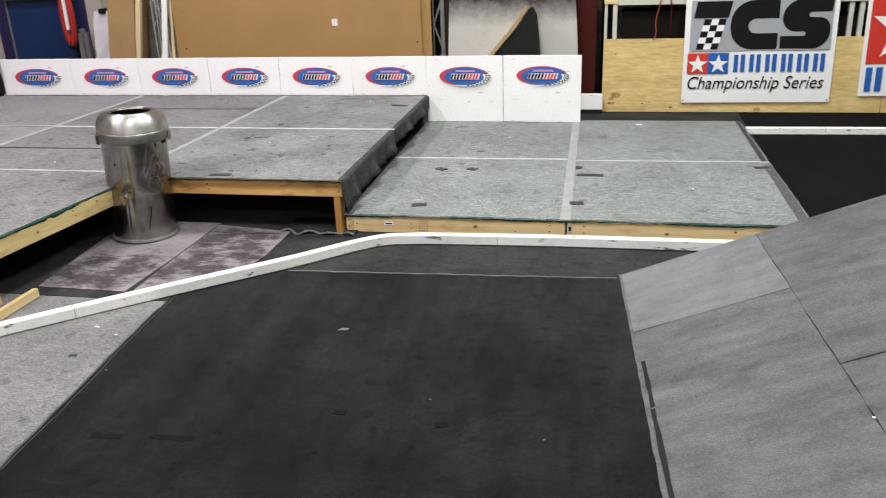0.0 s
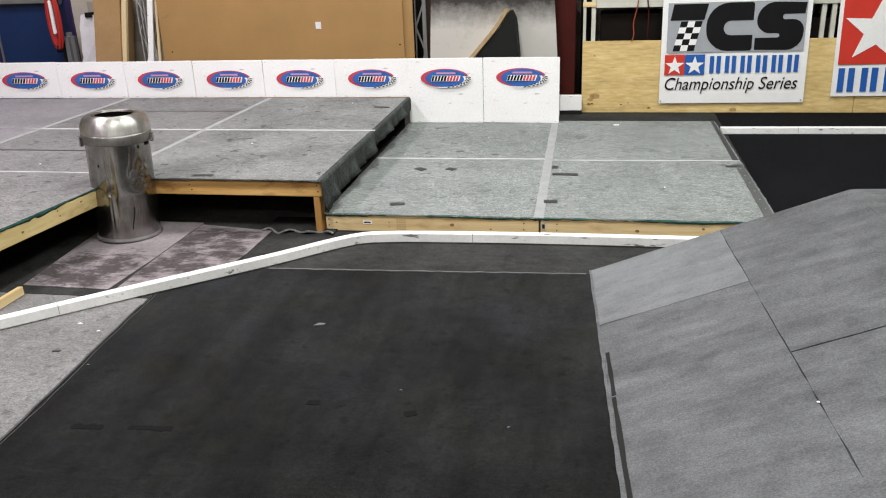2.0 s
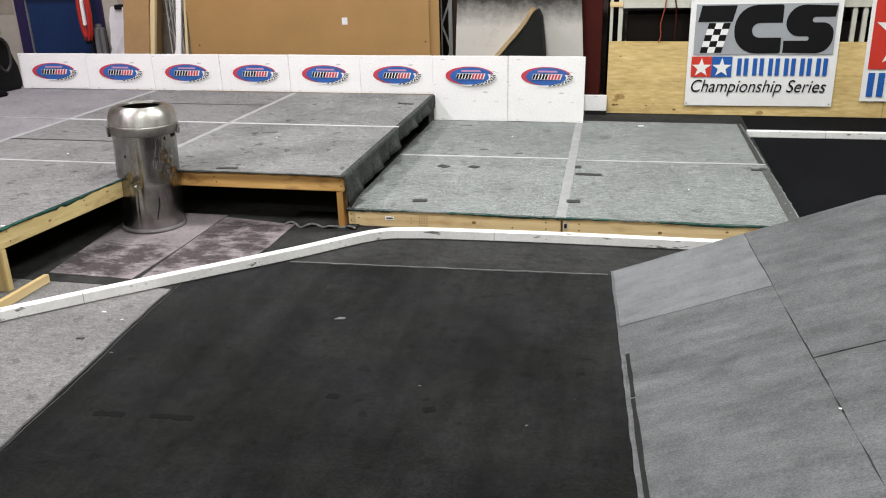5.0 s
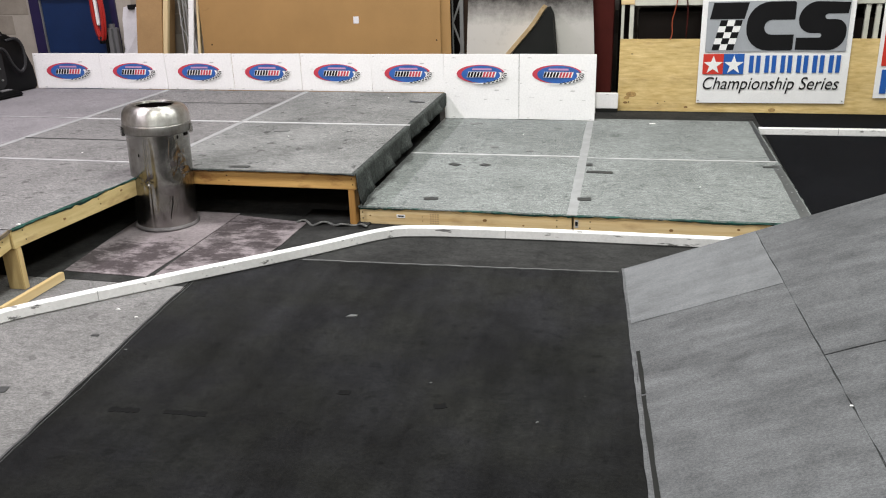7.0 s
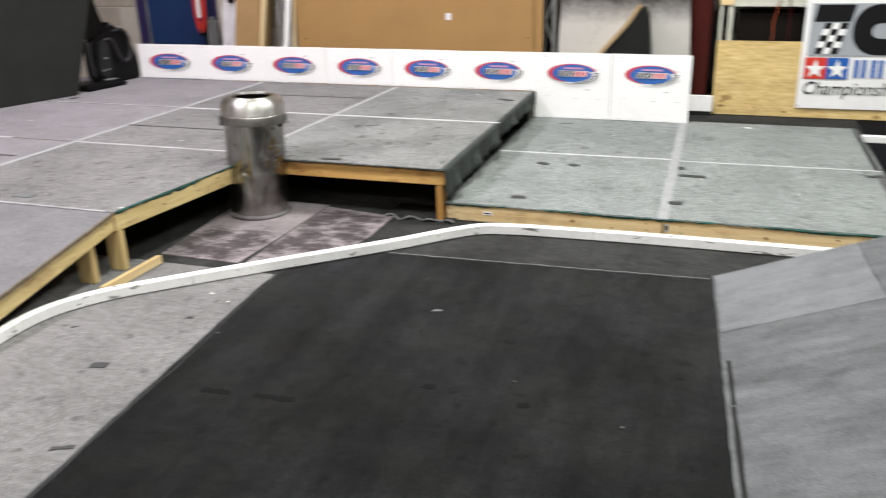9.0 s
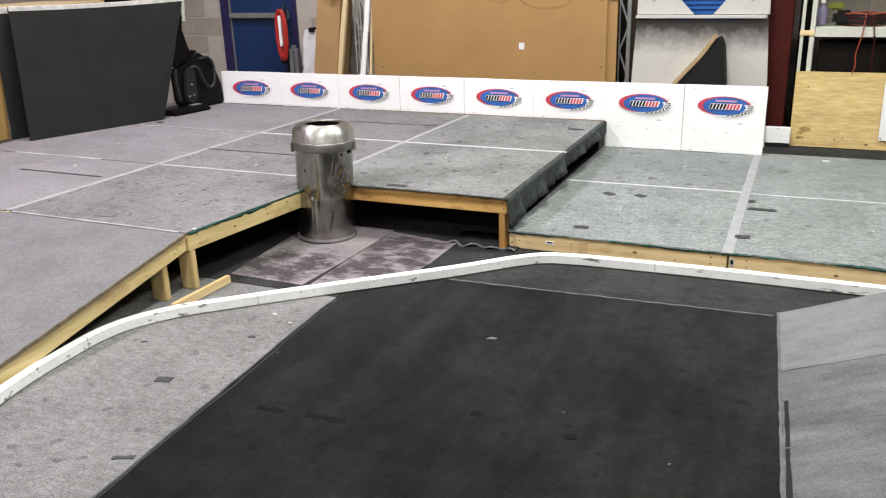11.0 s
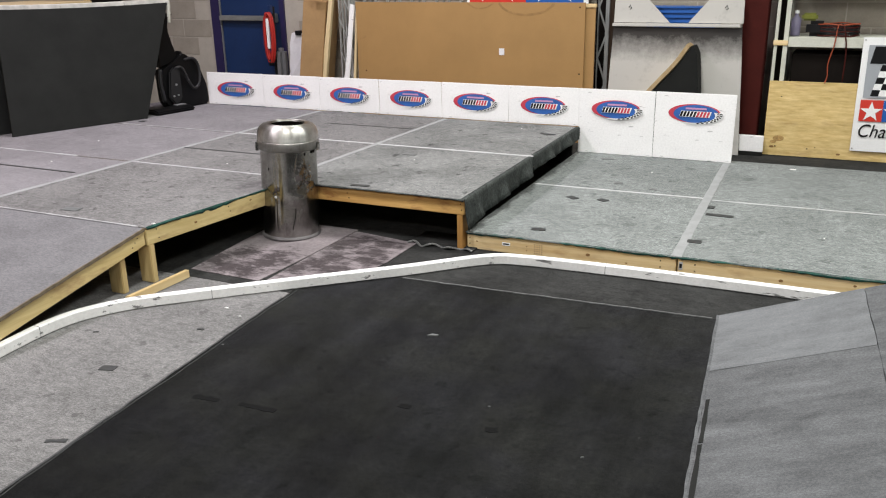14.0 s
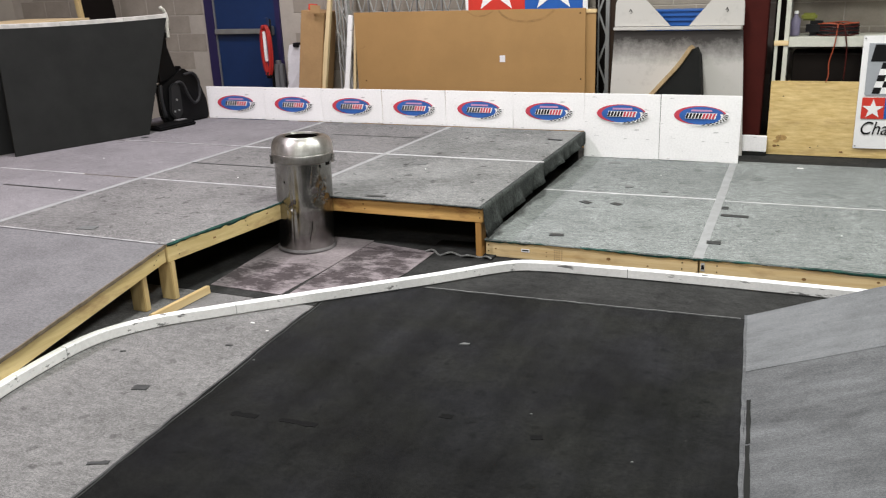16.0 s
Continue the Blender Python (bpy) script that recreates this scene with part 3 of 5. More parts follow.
def wavy_edge(name, a, b, z, drop, parent, seed, material=EDGE_TEAL, out=0.006):
    """A thin rippled edge of carpet backing along a board."""
    rnd = random.Random(seed)
    bm = bmesh.new()
    a, b = Vector((*a, 0)), Vector((*b, 0))
    n = max(6, int((b - a).length / 0.03))
    side = (b - a).normalized().cross(Vector((0, 0, 1)))
    rows = []
    e = 0.0
    for k in range(n + 1):
        p = a.lerp(b, k / n)
        e = 0.7 * e + rnd.uniform(-0.003, 0.003)
        d = drop * (0.35 + 0.45 * rnd.random() + 0.5 * max(0, math.sin(k * 0.21 + seed)))
        rows.append([bm.verts.new(p + Vector((0, 0, z + 0.002 + e * 0.3))), bm.verts.new(p + side * (out + e) + Vector((0, 0, z - d * 0.4))), bm.verts.new(p + side * (0.4 * out + e) + Vector((0, 0, z - d)))])
    for r, q in zip(rows, rows[1:]):
        for k in range(2):
            bm.faces.new((r[k], q[k], q[k + 1], r[k + 1]))
    return part(name, bm, material, parent, "dark teal carpet backing edge")


wavy_edge("carpet_edge", (-1.215, 4.795), (-0.03, 4.795), LOW_Z, 0.015, low, 1)
wavy_edge("carpet_edge", (-0.03, 4.795), (1.19, 4.795), LOW_Z, 0.014, low, 2)
# metal strip along the open side
for y0, y1 in ((4.80, 5.985), (5.995, 7.20)):
    bm = bmesh.new()
    rows = [[bm.verts.new((open_side(y) + dx, y, z)) for dx, z in ((-0.004, 0.109), (0.022, 0.012), (0.026, 0.0), (-0.012, 0.0))] for y in (y0, y1)]
    for j in range(4):
        bm.faces.new((rows[0][j], rows[1][j], rows[1][(j + 1) % 4], rows[0][(j + 1) % 4]))
    bm.faces.new(rows[0])
    bm.faces.new(rows[1][::-1])
    part("side_strip", bm, CARPET_DRAPE, low, "felt strip turned down to the floor")
for y0, y1, wide, seed, mt in ((4.80, 5.93, 0.055, 41, TAPE_EDGE), (6.03, 7.20, 0.036, 42, TAPE_DARK)):
    plate("side_tape", ragged_piece([(open_side(y0) - wide - 0.014, y0), (open_side(y0) - 0.014, y0), (open_side(y1) - 0.010, y1), (open_side(y1) - wide, y1)], seed, 0.1, 0.002), LOW_Z + 0.003, 0.004, mt, low, "dark grey tape along the edge")
block("lumber_label", (-0.995, 4.797, 0.045), (-0.945, 4.7995, 0.064), INK_WHITE, low, "small white printed lumber label", bevel=0)
block("lumber_label", (0.010, 4.797, 0.033), (0.030, 4.7995, 0.077), TAPE_PALE, low, "small white printed lumber label", bevel=0)
block("lumber_mark", (0.013, 4.7962, 0.043), (0.027, 4.7968, 0.067), INK_BLACK, low, bevel=0)
block("lumber_mark", (-0.989, 4.7962, 0.051), (-0.951, 4.7968, 0.059), INK_BLACK, low, bevel=0)
for kx, kz, s in ((-1.152, 0.05, 0.006), (-0.486, 0.05, 0.012), (-0.845, 0.055, 0.004), (-0.845, 0.03, 0.004), (0.52, 0.04, 0.011), (0.86, 0.06, 0.008), (-0.27, 0.03, 0.006)):
    bm = bmesh.new()
    prism(bm, [(kx + s * math.cos(0.45 * i), kz + 0.7 * s * math.sin(0.45 * i)) for i in range(14)], "y", 4.7988, 4.8005)
    part("knot", bm, KNOT_BROWN, low)
for i in range(4):
    for j in range(5):
        block("stamp_mark", (-0.80 + 0.014 * i, 4.7985, 0.016 + 0.013 * j), (-0.80 + 0.008 + 0.014 * i, 4.8003, 0.022 + 0.013 * j), STAMP_INK, low, bevel=0)
for sx in (-1.2, -0.09, 0.09, 1.12):
    for sz in (0.03, 0.066):
        block("screw", (sx, 4.7975, sz), (sx + 0.006, 4.8005, sz + 0.006), DARK_SPACE, low, bevel=0)


for k in range(7):
    block("screw", (1.205 - 0.003 * k, 4.86 + 0.16 * k, LOW_Z + 0.0035), (1.213 - 0.003 * k, 4.868 + 0.16 * k, LOW_Z + 0.005), STEEL_GREY, low, bevel=0)


def tape_patch(x, y, z, w, d, turn, material=TAPE_DARK, seed=0):
    t = thing("tape_patch", "small torn dark tape patch stuck on the carpet", "tape", pose(x, y, z, 0, 0, turn), "tape patches")
    plate("tape", ragged(-w / 2, -d / 2, w / 2, d / 2, seed, 0.02, 0.003), 0.003, 0.003, material, t)
    return t


for k, (x, y, w, d, turn) in enumerate(((-0.846, 5.726, 0.075, 0.05, -35), (-0.645, 5.736, 0.065, 0.05, -30), (-0.834, 4.98, 0.085, 0.045, 10), (0.043, 5.079, 0.075, 0.055, 3), (0.104, 5.645, 0.16, 0.045, -2),
                                       (0.032, 5.812, 0.042, 0.055, 0), (-0.655, 6.209, 0.055, 0.05, 4), (-0.392, 6.12, 0.05, 0.03, 0), (-0.918, 6.94, 0.10, 0.045, 15), (1.155, 5.879, 0.09, 0.035, 5))):
    tape_patch(x, y, LOW_Z + 0.001, w, d, turn, TAPE_DARK if k not in (6, 7, 8) else TAPE_GREY, 60 + k)

# ---- high platform ----
HZ = 0.314
high = thing("high_platform", "raised plywood platform on pine legs, topped with worn grey felt carpet", "platform")
X1, X2 = -1.205, -2.46
block("front_beam", (X2 + 0.05, 4.757, 0.213), (X1 - 0.006, 4.795, 0.302), PINE_DARK, high, "orange-toned pine beam")
block("side_beam", (X1 - 0.075, 4.79, 0.235), (X1 - 0.037, 7.08, 0.302), PINE_Y, high)
block("leg", (X1 - 0.058, 4.759, 0.0), (X1 - 0.02, 4.84, 0.215), PINE_DARK_Z, high)
for lx, ly in ((X1 - 0.35, 6.9), (X2, 6.9), (-3.9, 6.9), (-5.1, 6.9), (-5.1, 5.2), (-3.9, 5.4)):
    block("leg", (lx, ly, 0.0), (lx + 0.038, ly + 0.088, 0.215), PINE_Z, high)
# sheet added to stop light leaking in below the deck
block("back_board", (-5.5, 7.085, 0.0), (X1 - 0.045, 7.098, 0.30), BLACK_BOARD, high, "added black sheet that shuts light out from under the deck")
bm = bmesh.new()
prism(bm, [(-2.555, 3.632), (-2.40, 4.757), (-2.438, 4.762), (-2.593, 3.635)], "z", 0.213, 0.302)
part("edge_beam", bm, PINE_Y, high, "pale pine edge beam", 0.003)
for f, nz in ((0.06, 0.285), (0.07, 0.235), (0.52, 0.28), (0.53, 0.25), (0.9, 0.28), (0.91, 0.235)):
    nx, ny = -2.555 + 0.155 * f, 3.632 + 1.118 * f
    block("nail", (nx - 0.003, ny - 0.003, nz), (nx + 0.001, ny + 0.003, nz + 0.006), DARK_SPACE, high, bevel=0)
for f, nz, s in ((0.3, 0.25, 0.010), (0.68, 0.275, 0.008), (0.8, 0.245, 0.013)):
    nx, ny = -2.555 + 0.155 * f, 3.632 + 1.118 * f
    block("knot", (nx - 0.004, ny - s, nz), (nx + 0.0008, ny + s, nz + s), KNOT_BROWN, high, bevel=0)
block("leg", (-2.64, 3.639, 0.0), (-2.55, 3.677, 0.2125), PINE_Z, high)
bm = bmesh.new()
prism(bm, [(-5.58, 3.627), (-2.56, 3.637), (-2.405, 4.755), (X1 - 0.002, 4.755), (X1 - 0.002, 7.1), (-5.58, 7.1)], "z", 0.303, 0.3075)
part("deck", bm, PLY, high)


def seam_mid(y):
    """x of the slanting seam between the front and the middle carpet panels."""
    return -2.473 + 0.044 * (y - 5.3)


def seam_far(y):
    """x of the slanting seam between the middle and the far carpet panels."""
    return -3.858 + 0.053 * (y - 3.7)


def panel(left, right, y0, y1, seed):
    """A carpet panel between two slanting seams, or a fixed x."""
    lx = left if callable(left) else lambda y: left - 0.012
    rx = right if callable(right) else lambda y: right + 0.012
    return ragged_piece([(lx(y0) + 0.012, y0), (rx(y0) - 0.012, y0), (rx(y1) - 0.012, y1), (lx(y1) + 0.012, y1)], seed, 0.07, 0.002)


panels = (
    panel(seam_mid, X1, 4.732, 5.925, 70), panel(seam_mid, X1, 5.95, 7.105, 71),
    panel(seam_far, seam_mid, 4.835, 5.93, 72), panel(seam_far, seam_mid, 5.955, 7.105, 73),
    [(seam_far(3.64) + 0.02, 3.642), (-2.555, 3.635), (-2.405, 4.74), (-2.425, 4.815), (seam_far(4.815) + 0.02, 4.815)],
    panel(-5.57, seam_far, 4.835, 5.94, 74), panel(-5.57, seam_far, 5.96, 7.105, 75), panel(-5.57, seam_far, 3.642, 4.815, 76))
for k, outline in enumerate(panels):
    plate("carpet_panel", outline, HZ, 0.006, CARPET_HIGH if k < 2 else CARPET_GREY if k < 5 else CARPET_LILAC, high)
for seam_x, y0, half, seed in ((seam_mid, 4.80, 0.02, 80), (seam_far, 3.65, 0.022, 81)):
    outline = ragged_piece([(seam_x(y0) - half, y0), (seam_x(y0) + half, y0), (seam_x(7.1) + half, 7.1), (seam_x(7.1) - half, 7.1)], seed, 0.1, 0.003)
    plate("seam_tape", outline, HZ + 0.002, 0.004, SEAM_BAND, high, "pale strip along the seam")
for x0, x1, y0, y1, mt in ((seam_mid(5.94), X1 + 0.01, 5.923, 5.951, TAPE_PALE), (seam_far(5.94), seam_mid(5.94) - 0.02, 5.929, 5.957, TAPE_PALE), (-5.0, seam_far(5.95), 5.944, 5.960, TAPE_FADED), (seam_far(4.83), -2.43, 4.808, 4.831, TAPE_FADED), (-5.18, -4.32, 4.812, 4.837, TAPE_FADED)):
    plate("cross_tape", ragged(x0 + 0.01, y0, x1 - 0.005, y1, 85, 0.08, 0.003), HZ + 0.003, 0.004, mt, high)
for x0, x1, y0 in ((-3.77, -3.0, 5.325), (-4.66, -3.916, 4.412), (-3.242, -2.468, 6.565)):
    plate("slot", rect(x0, y0, x1, y0 + 0.02), HZ + 0.002, 0.003, TAPE_DARK, high, "black strip let into the carpet")
wavy_edge("carpet_edge", (-2.555, 3.637), (-2.405, 4.745), HZ, 0.020, high, 5)
wavy_edge("carpet_edge", (-2.40, 4.736), (X1, 4.732), HZ, 0.010, high, 6, CARPET_DRAPE)
for k, (x, y, w, d, turn) in enumerate(((-3.212, 3.749, 0.11, 0.06, 8), (-2.04, 5.70, 0.10, 0.055, 10), (-1.344, 6.722, 0.12, 0.035, -8), (-4.9, 6.1, 0.05, 0.05, 3), (-1.929, 4.80, 0.12, 0.035, 2))):
    tape_patch(x, y, HZ + 0.001, w, d, turn, TAPE_GREY if k < 2 else TAPE_DARK, 90 + k)


def drape(name, y0, y1, bottom, seed):
    """Carpet hanging over the side of the platform in soft folds."""
    rnd = random.Random(seed)
    bm = bmesh.new()
    n, rows = int((y1 - y0) / 0.025), []
    ph = [rnd.uniform(0, 6) for _ in range(3)]
    for k in range(n + 1):
        y = y0 + (y1 - y0) * k / n
        w = 0.5 * math.sin(13 * y + ph[0]) + 0.45 * math.sin(29 * y + ph[1]) + 0.2 * math.sin(47 * y + ph[2])
        zb = bottom(y) + 0.020 * w + rnd.uniform(-0.003, 0.003)
        col = [bm.verts.new((X1 - 0.02, y, HZ + 0.003)), bm.verts.new((X1 + 0.005, y, HZ + 0.002))]
        for t in (0.12, 0.3, 0.5, 0.75, 1.0):
            x = X1 + 0.009 + 0.004 * t + t * t * (0.014 + 0.034 * w)
            col.append(bm.verts.new((x, y, HZ + (zb - HZ) * t)))
        rows.append(col)
    for r, q in zip(rows, rows[1:]):
        for j in range(6):
            bm.faces.new((r[j], q[j], q[j + 1], r[j + 1]))
    ob = part(name, bm, CARPET_DRAPE, high, "dark felt carpet hanging over the side", smooth=True)
    md = ob.modifiers.new("thick", "SOLIDIFY")
    md.thickness = 0.006
    return ob


drape("drape", 4.735, 5.93, lambda y: 0.128 + 0.03 * min(1, (y - 4.745) * 5) + 0.03 * (y - 4.745), 3)
drape("drape", 5.935, 7.1, lambda y: 0.222 + 0.004 * (y - 6), 4)

for nx, nz in ((X2 + 0.46, 0.27), (X2 + 0.47, 0.24), (X1 - 0.035, 0.275), (X1 - 0.03, 0.24)):
    block("nail", (nx, 4.7555, nz), (nx + 0.007, 4.7575, nz + 0.006), DARK_SPACE, high, bevel=0)

# ---- down ramp of the high platform ----
RY0, RS = 3.622, 0.165
down = thing("down_ramp", "sloping felt-covered ramp with a pale pine side beam and short legs", "ramp")


def rz(y):
    return HZ - RS * (RY0 - y)


Y_END = RY0 - (HZ - 0.012) / RS
bm = bmesh.new()
prism(bm, [(RY0, HZ - 0.004), (RY0, HZ - 0.092), (2.32, 0.0), (Y_END, 0.0), (Y_END, 0.008)], "x", -2.595, -2.558)
part("side_beam", bm, PINE_Y, down, "pale pine side beam", 0.003)
bm = bmesh.new()
prism(bm, [(RY0, HZ), (RY0, HZ - 0.012), (Y_END, 0.0), (Y_END, 0.012)], "x", -5.3, -2.55)
part("carpet_slope", bm, CARPET_SLOPE, down, "smooth mid grey felt")
block("leg", (-2.67, 3.452, 0.0), (-2.58, 3.490, 0.193), PINE_Z, down)
rnd = random.Random(8)
bm = bmesh.new()
tube(bm, [(-2.552 + rnd.uniform(-0.002, 0.002), RY0 - 0.03 * k, rz(RY0 - 0.03 * k) - 0.005) for k in range(60)], 0.005, 6, flat=(0.004, 0.009))
part("carpet_edge", bm, EDGE_BROWN, down, "brown cut edge of the carpet")
block("cross_board", (-5.3, RY0 - 0.045, 0.19), (-2.60, RY0 - 0.008, HZ - 0.02), PINE_X, down)
bm = bmesh.new()
tube(bm, [(-3.8 + 0.05 * k, RY0 + 0.004, HZ + 0.003) for k in range(25)], 0.003, flat=(0.007, 0.002))
part("seam_line", bm, TAPE_FADED, down)
for k in range(3):
    block("screw", (-2.5585, 3.567 - 0.02 * k, 0.27 - 0.02 * k), (-2.557, 3.573 - 0.02 * k, 0.276 - 0.02 * k), DARK_SPACE, down, bevel=0)

# ---- side ramp ----
side = thing("side_ramp", "wide wedge ramp covered in dark grey felt squares", "ramp", pose(0.283, 4.318, 0, 0, 0, 3.72))
RUN, RISE = 1.155, 0.410
SL = RISE / RUN


def slope_plate(name, u0, u1, v0, v1, lift, thick, material, seed, label=""):
    """A felt piece lying on the slope; u up the slope, v away from the far edge."""
    bm = bmesh.new()
    o = ragged(u0, v0, u1, v1, seed, 0.08, 0.0025)
    a = [bm.verts.new((u, v, u * SL + lift - thick)) for u, v in o]
    b = [bm.verts.new((u, v, u * SL + lift)) for u, v in o]
    n = len(o)
    bm.faces.new(a[::-1])
    bm.faces.new(b)
    for i in range(n):
        bm.faces.new((a[i], a[(i + 1) % n], b[(i + 1) % n], b[i]))
    return part(name, bm, material, side, label)


bm = bmesh.new()
prism(bm, [(0.0, 0.0), (RUN, RISE - 0.006), (RUN + 1.2, RISE - 0.006), (RUN + 1.2, 0.0)], "y", -4.2, -0.012)
part("ramp_body", bm, TAPE_DARK, side)
for k, (u0, u1, v0, v1) in enumerate(((0.0, 0.5930, -0.607, 0.0), (0.0, 0.5930, -4.2, -0.612), (0.5954, RUN - 0.003, -1.215, 0.0), (0.5954, RUN - 0.003, -4.2, -1.222))):
    slope_plate("felt_piece", u0, u1, v0, v1, 0.004, 0.006, CARPET_RAMP_PALE if k == 0 else CARPET_RAMP, 100 + k)
bm = bmesh.new()
prism(bm, [(RUN - 0.004, RISE + 0.003), (RUN + 0.03, RISE + 0.006), (RUN + 1.2, RISE + 0.006), (RUN + 1.2, RISE - 0.003), (RUN, RISE - 0.003)], "y", -4.2, 0.0)
part("top_felt", bm, CARPET_RAMP, side)
for u0, u1, v0, v1 in ((0.008, 0.023, -1.185, -0.864), (0.007, 0.022, -3.6, -1.20)):
    slope_plate("edge_tape", u0, u1, v0, v1, 0.0065, 0.003, BLACK_BOARD, 110, "dark rubber strip along the lower edge")
bm = bmesh.new()
rnd = random.Random(12)
tube(bm, [(-0.004 + rnd.uniform(-0.002, 0.002), -0.06 * k, 0.003) for k in range(70)], 0.004, flat=(0.006, 0.003))
part("lower_lip", bm, CARPET_RAMP, side, "thin felt lip on the floor")
crumb = thing("paper_scrap", "tiny white paper scrap lying on the ramp", "litter", pose(0.283, 4.318, 0, 0, 0, 3.72) @ pose(0.590, -1.54, 0.590 * SL + 0.005))
block("scrap", (-0.005, -0.004, 0), (0.005, 0.004, 0.003), SOIL, crumb, bevel=0.001)

# ---- white track barriers ----
def barrier(control, label, joints=()):
    b = thing("track_barrier", label, "barrier", None, "track barriers")
    bm = bmesh.new()
    pts = spline(control, 8)
    tube(bm, [(p.x, p.y, 0.0285) for p in pts], 0, flat=(0.021, 0.0275))
    part("rail", bm, WHITE_RAIL, b)
    for j in joints:
        p, q = pts[j], pts[j + 1]
        a = math.degrees(math.atan2(q.y - p.y, q.x - p.x))
        block("joint", (-0.001, -0.0216, 0.001), (0.001, 0.0213, 0.0563), TAPE_GREY, b, bevel=0, m=pose(p.x, p.y, 0, 0, 0, a))
    return b


barrier([(-1.95, 0.2, 0), (-2.10, 1.2, 0), (-2.36, 1.95, 0), (-2.50, 2.38, 0), (-2.55, 2.72, 0), (-2.545, 3.05, 0), (-2.415, 3.30, 0), (-2.205, 3.507, 0), (-1.795, 3.872, 0), (-1.355, 4.253, 0), (-1.01, 4.575, 0), (-0.80, 4.645, 0), (-0.45, 4.667, 0), (0.0, 4.682, 0), (0.7, 4.685, 0), (1.7, 4.69, 0)],
        "scuffed white plastic track barrier curving over the floor", (58, 98, 36))
barrier([(1.25, 7.215, 0), (2.2, 7.235, 0), (3.4, 7.25, 0), (5.5, 7.26, 0)], "straight white plastic track barrier on black carpet", (5,))

# ---- rugs, timber and litter on the floor ----
for k, outline in enumerate(([(-2.51, 3.885), (-2.042, 3.872), (-2.012, 4.31), (-1.995, 4.86), (-2.57, 4.87), (-2.55, 4.4)], [(-2.004, 3.89), (-1.91, 3.915), (-1.56, 4.225), (-1.535, 4.4), (-1.53, 4.755), (-1.988, 4.83), (-2.004, 4.31)])):
    rug = thing("felt_mat", "dirty pinkish grey felt mat with black scorch-like stains on the floor", "mat", None, "mats round the bin")
    plate("mat", outline, 0.005, 0.004, (MAT_NEAR, MAT_FAR)[k], rug)
t = thing("loose_carpet", "rippled loose edge of dark carpet on the floor", "carpet")
bm = bmesh.new()
rows = []
for i in range(30):
    x = -1.58 + 0.43 * i / 29
    rows.append([bm.verts.new((x, 4.74 + 0.02 * math.sin(i * 0.6), 0.012 + 0.009 * math.sin(i * 0.75))), bm.verts.new((x, 4.80, 0.010)), bm.verts.new((x, 5.0, 0.006))])
for r, q in zip(rows, rows[1:]):
    for j in range(2):
        bm.faces.new((r[j], q[j], q[j + 1], r[j + 1]))
ob = part("sheet", bm, CARPET_WORN, t, smooth=True)
md = ob.modifiers.new("thick", "SOLIDIFY")
md.thickness = 0.006
bm = bmesh.new()
tube(bm, [(-1.58 + 0.43 * i / 29, 4.738 + 0.02 * math.sin(i * 0.6), 0.0105 + 0.009 * math.sin(i * 0.75)) for i in range(30)], 0.004, flat=(0.006, 0.004))
part("rim", bm, CARPET_HIGH, t, "pale cut rim of the carpet")
stick = thing("timber_offcut", "pale pine timber offcut lying on the floor by the platform", "timber", pose(-2.458, 3.568, 0, 0, 0, 88))
bm = bmesh.new()
prism(bm, [(-0.021, 0.0), (0.021, 0.0), (0.021, 0.026), (0.008, 0.042), (-0.021, 0.045)], "x", -0.21, 0.215)
part("timber", bm, PALE_X, stick, "", 0.003)
for k, (x, y, s, turn) in enumerate(((-0.875, 3.603, 0.026, 20), (-1.961, 3.505, 0.012, 0), (-1.836, 3.445, 0.008, 30), (-1.706, 3.154, 0.007, 0), (-0.4, 3.1, 0.006, 10), (0.02, 2.9, 0.007, 40))):
    c = thing("litter_scrap", "small pale scrap lying on the floor carpet", "litter", pose(x, y, 0.0005, 0, 0, turn), "floor litter")
    bm = bmesh.new()
    prism(bm, [(-s, -0.2 * s), (0.7 * s, -0.35 * s), (s, 0.1 * s), (-0.1 * s, 0.5 * s)], "z", 0, 0.002 + 0.1 * s)
    part("scrap", bm, SOIL if k in (1, 2) else TAPE_GREY, c)
for k, (x, y, w, d, turn) in enumerate(((-2.011, 2.776, 0.066, 0.042, 15), (-1.911, 3.25, 0.032, 0.016, 5), (-2.35, 3.037, 0.025, 0.010, 30), (-1.744, 2.266, 0.08, 0.02, 25))):
    tape_patch(x, y, 0.0005, w, d, turn, TAPE_DARK, 120 + k)

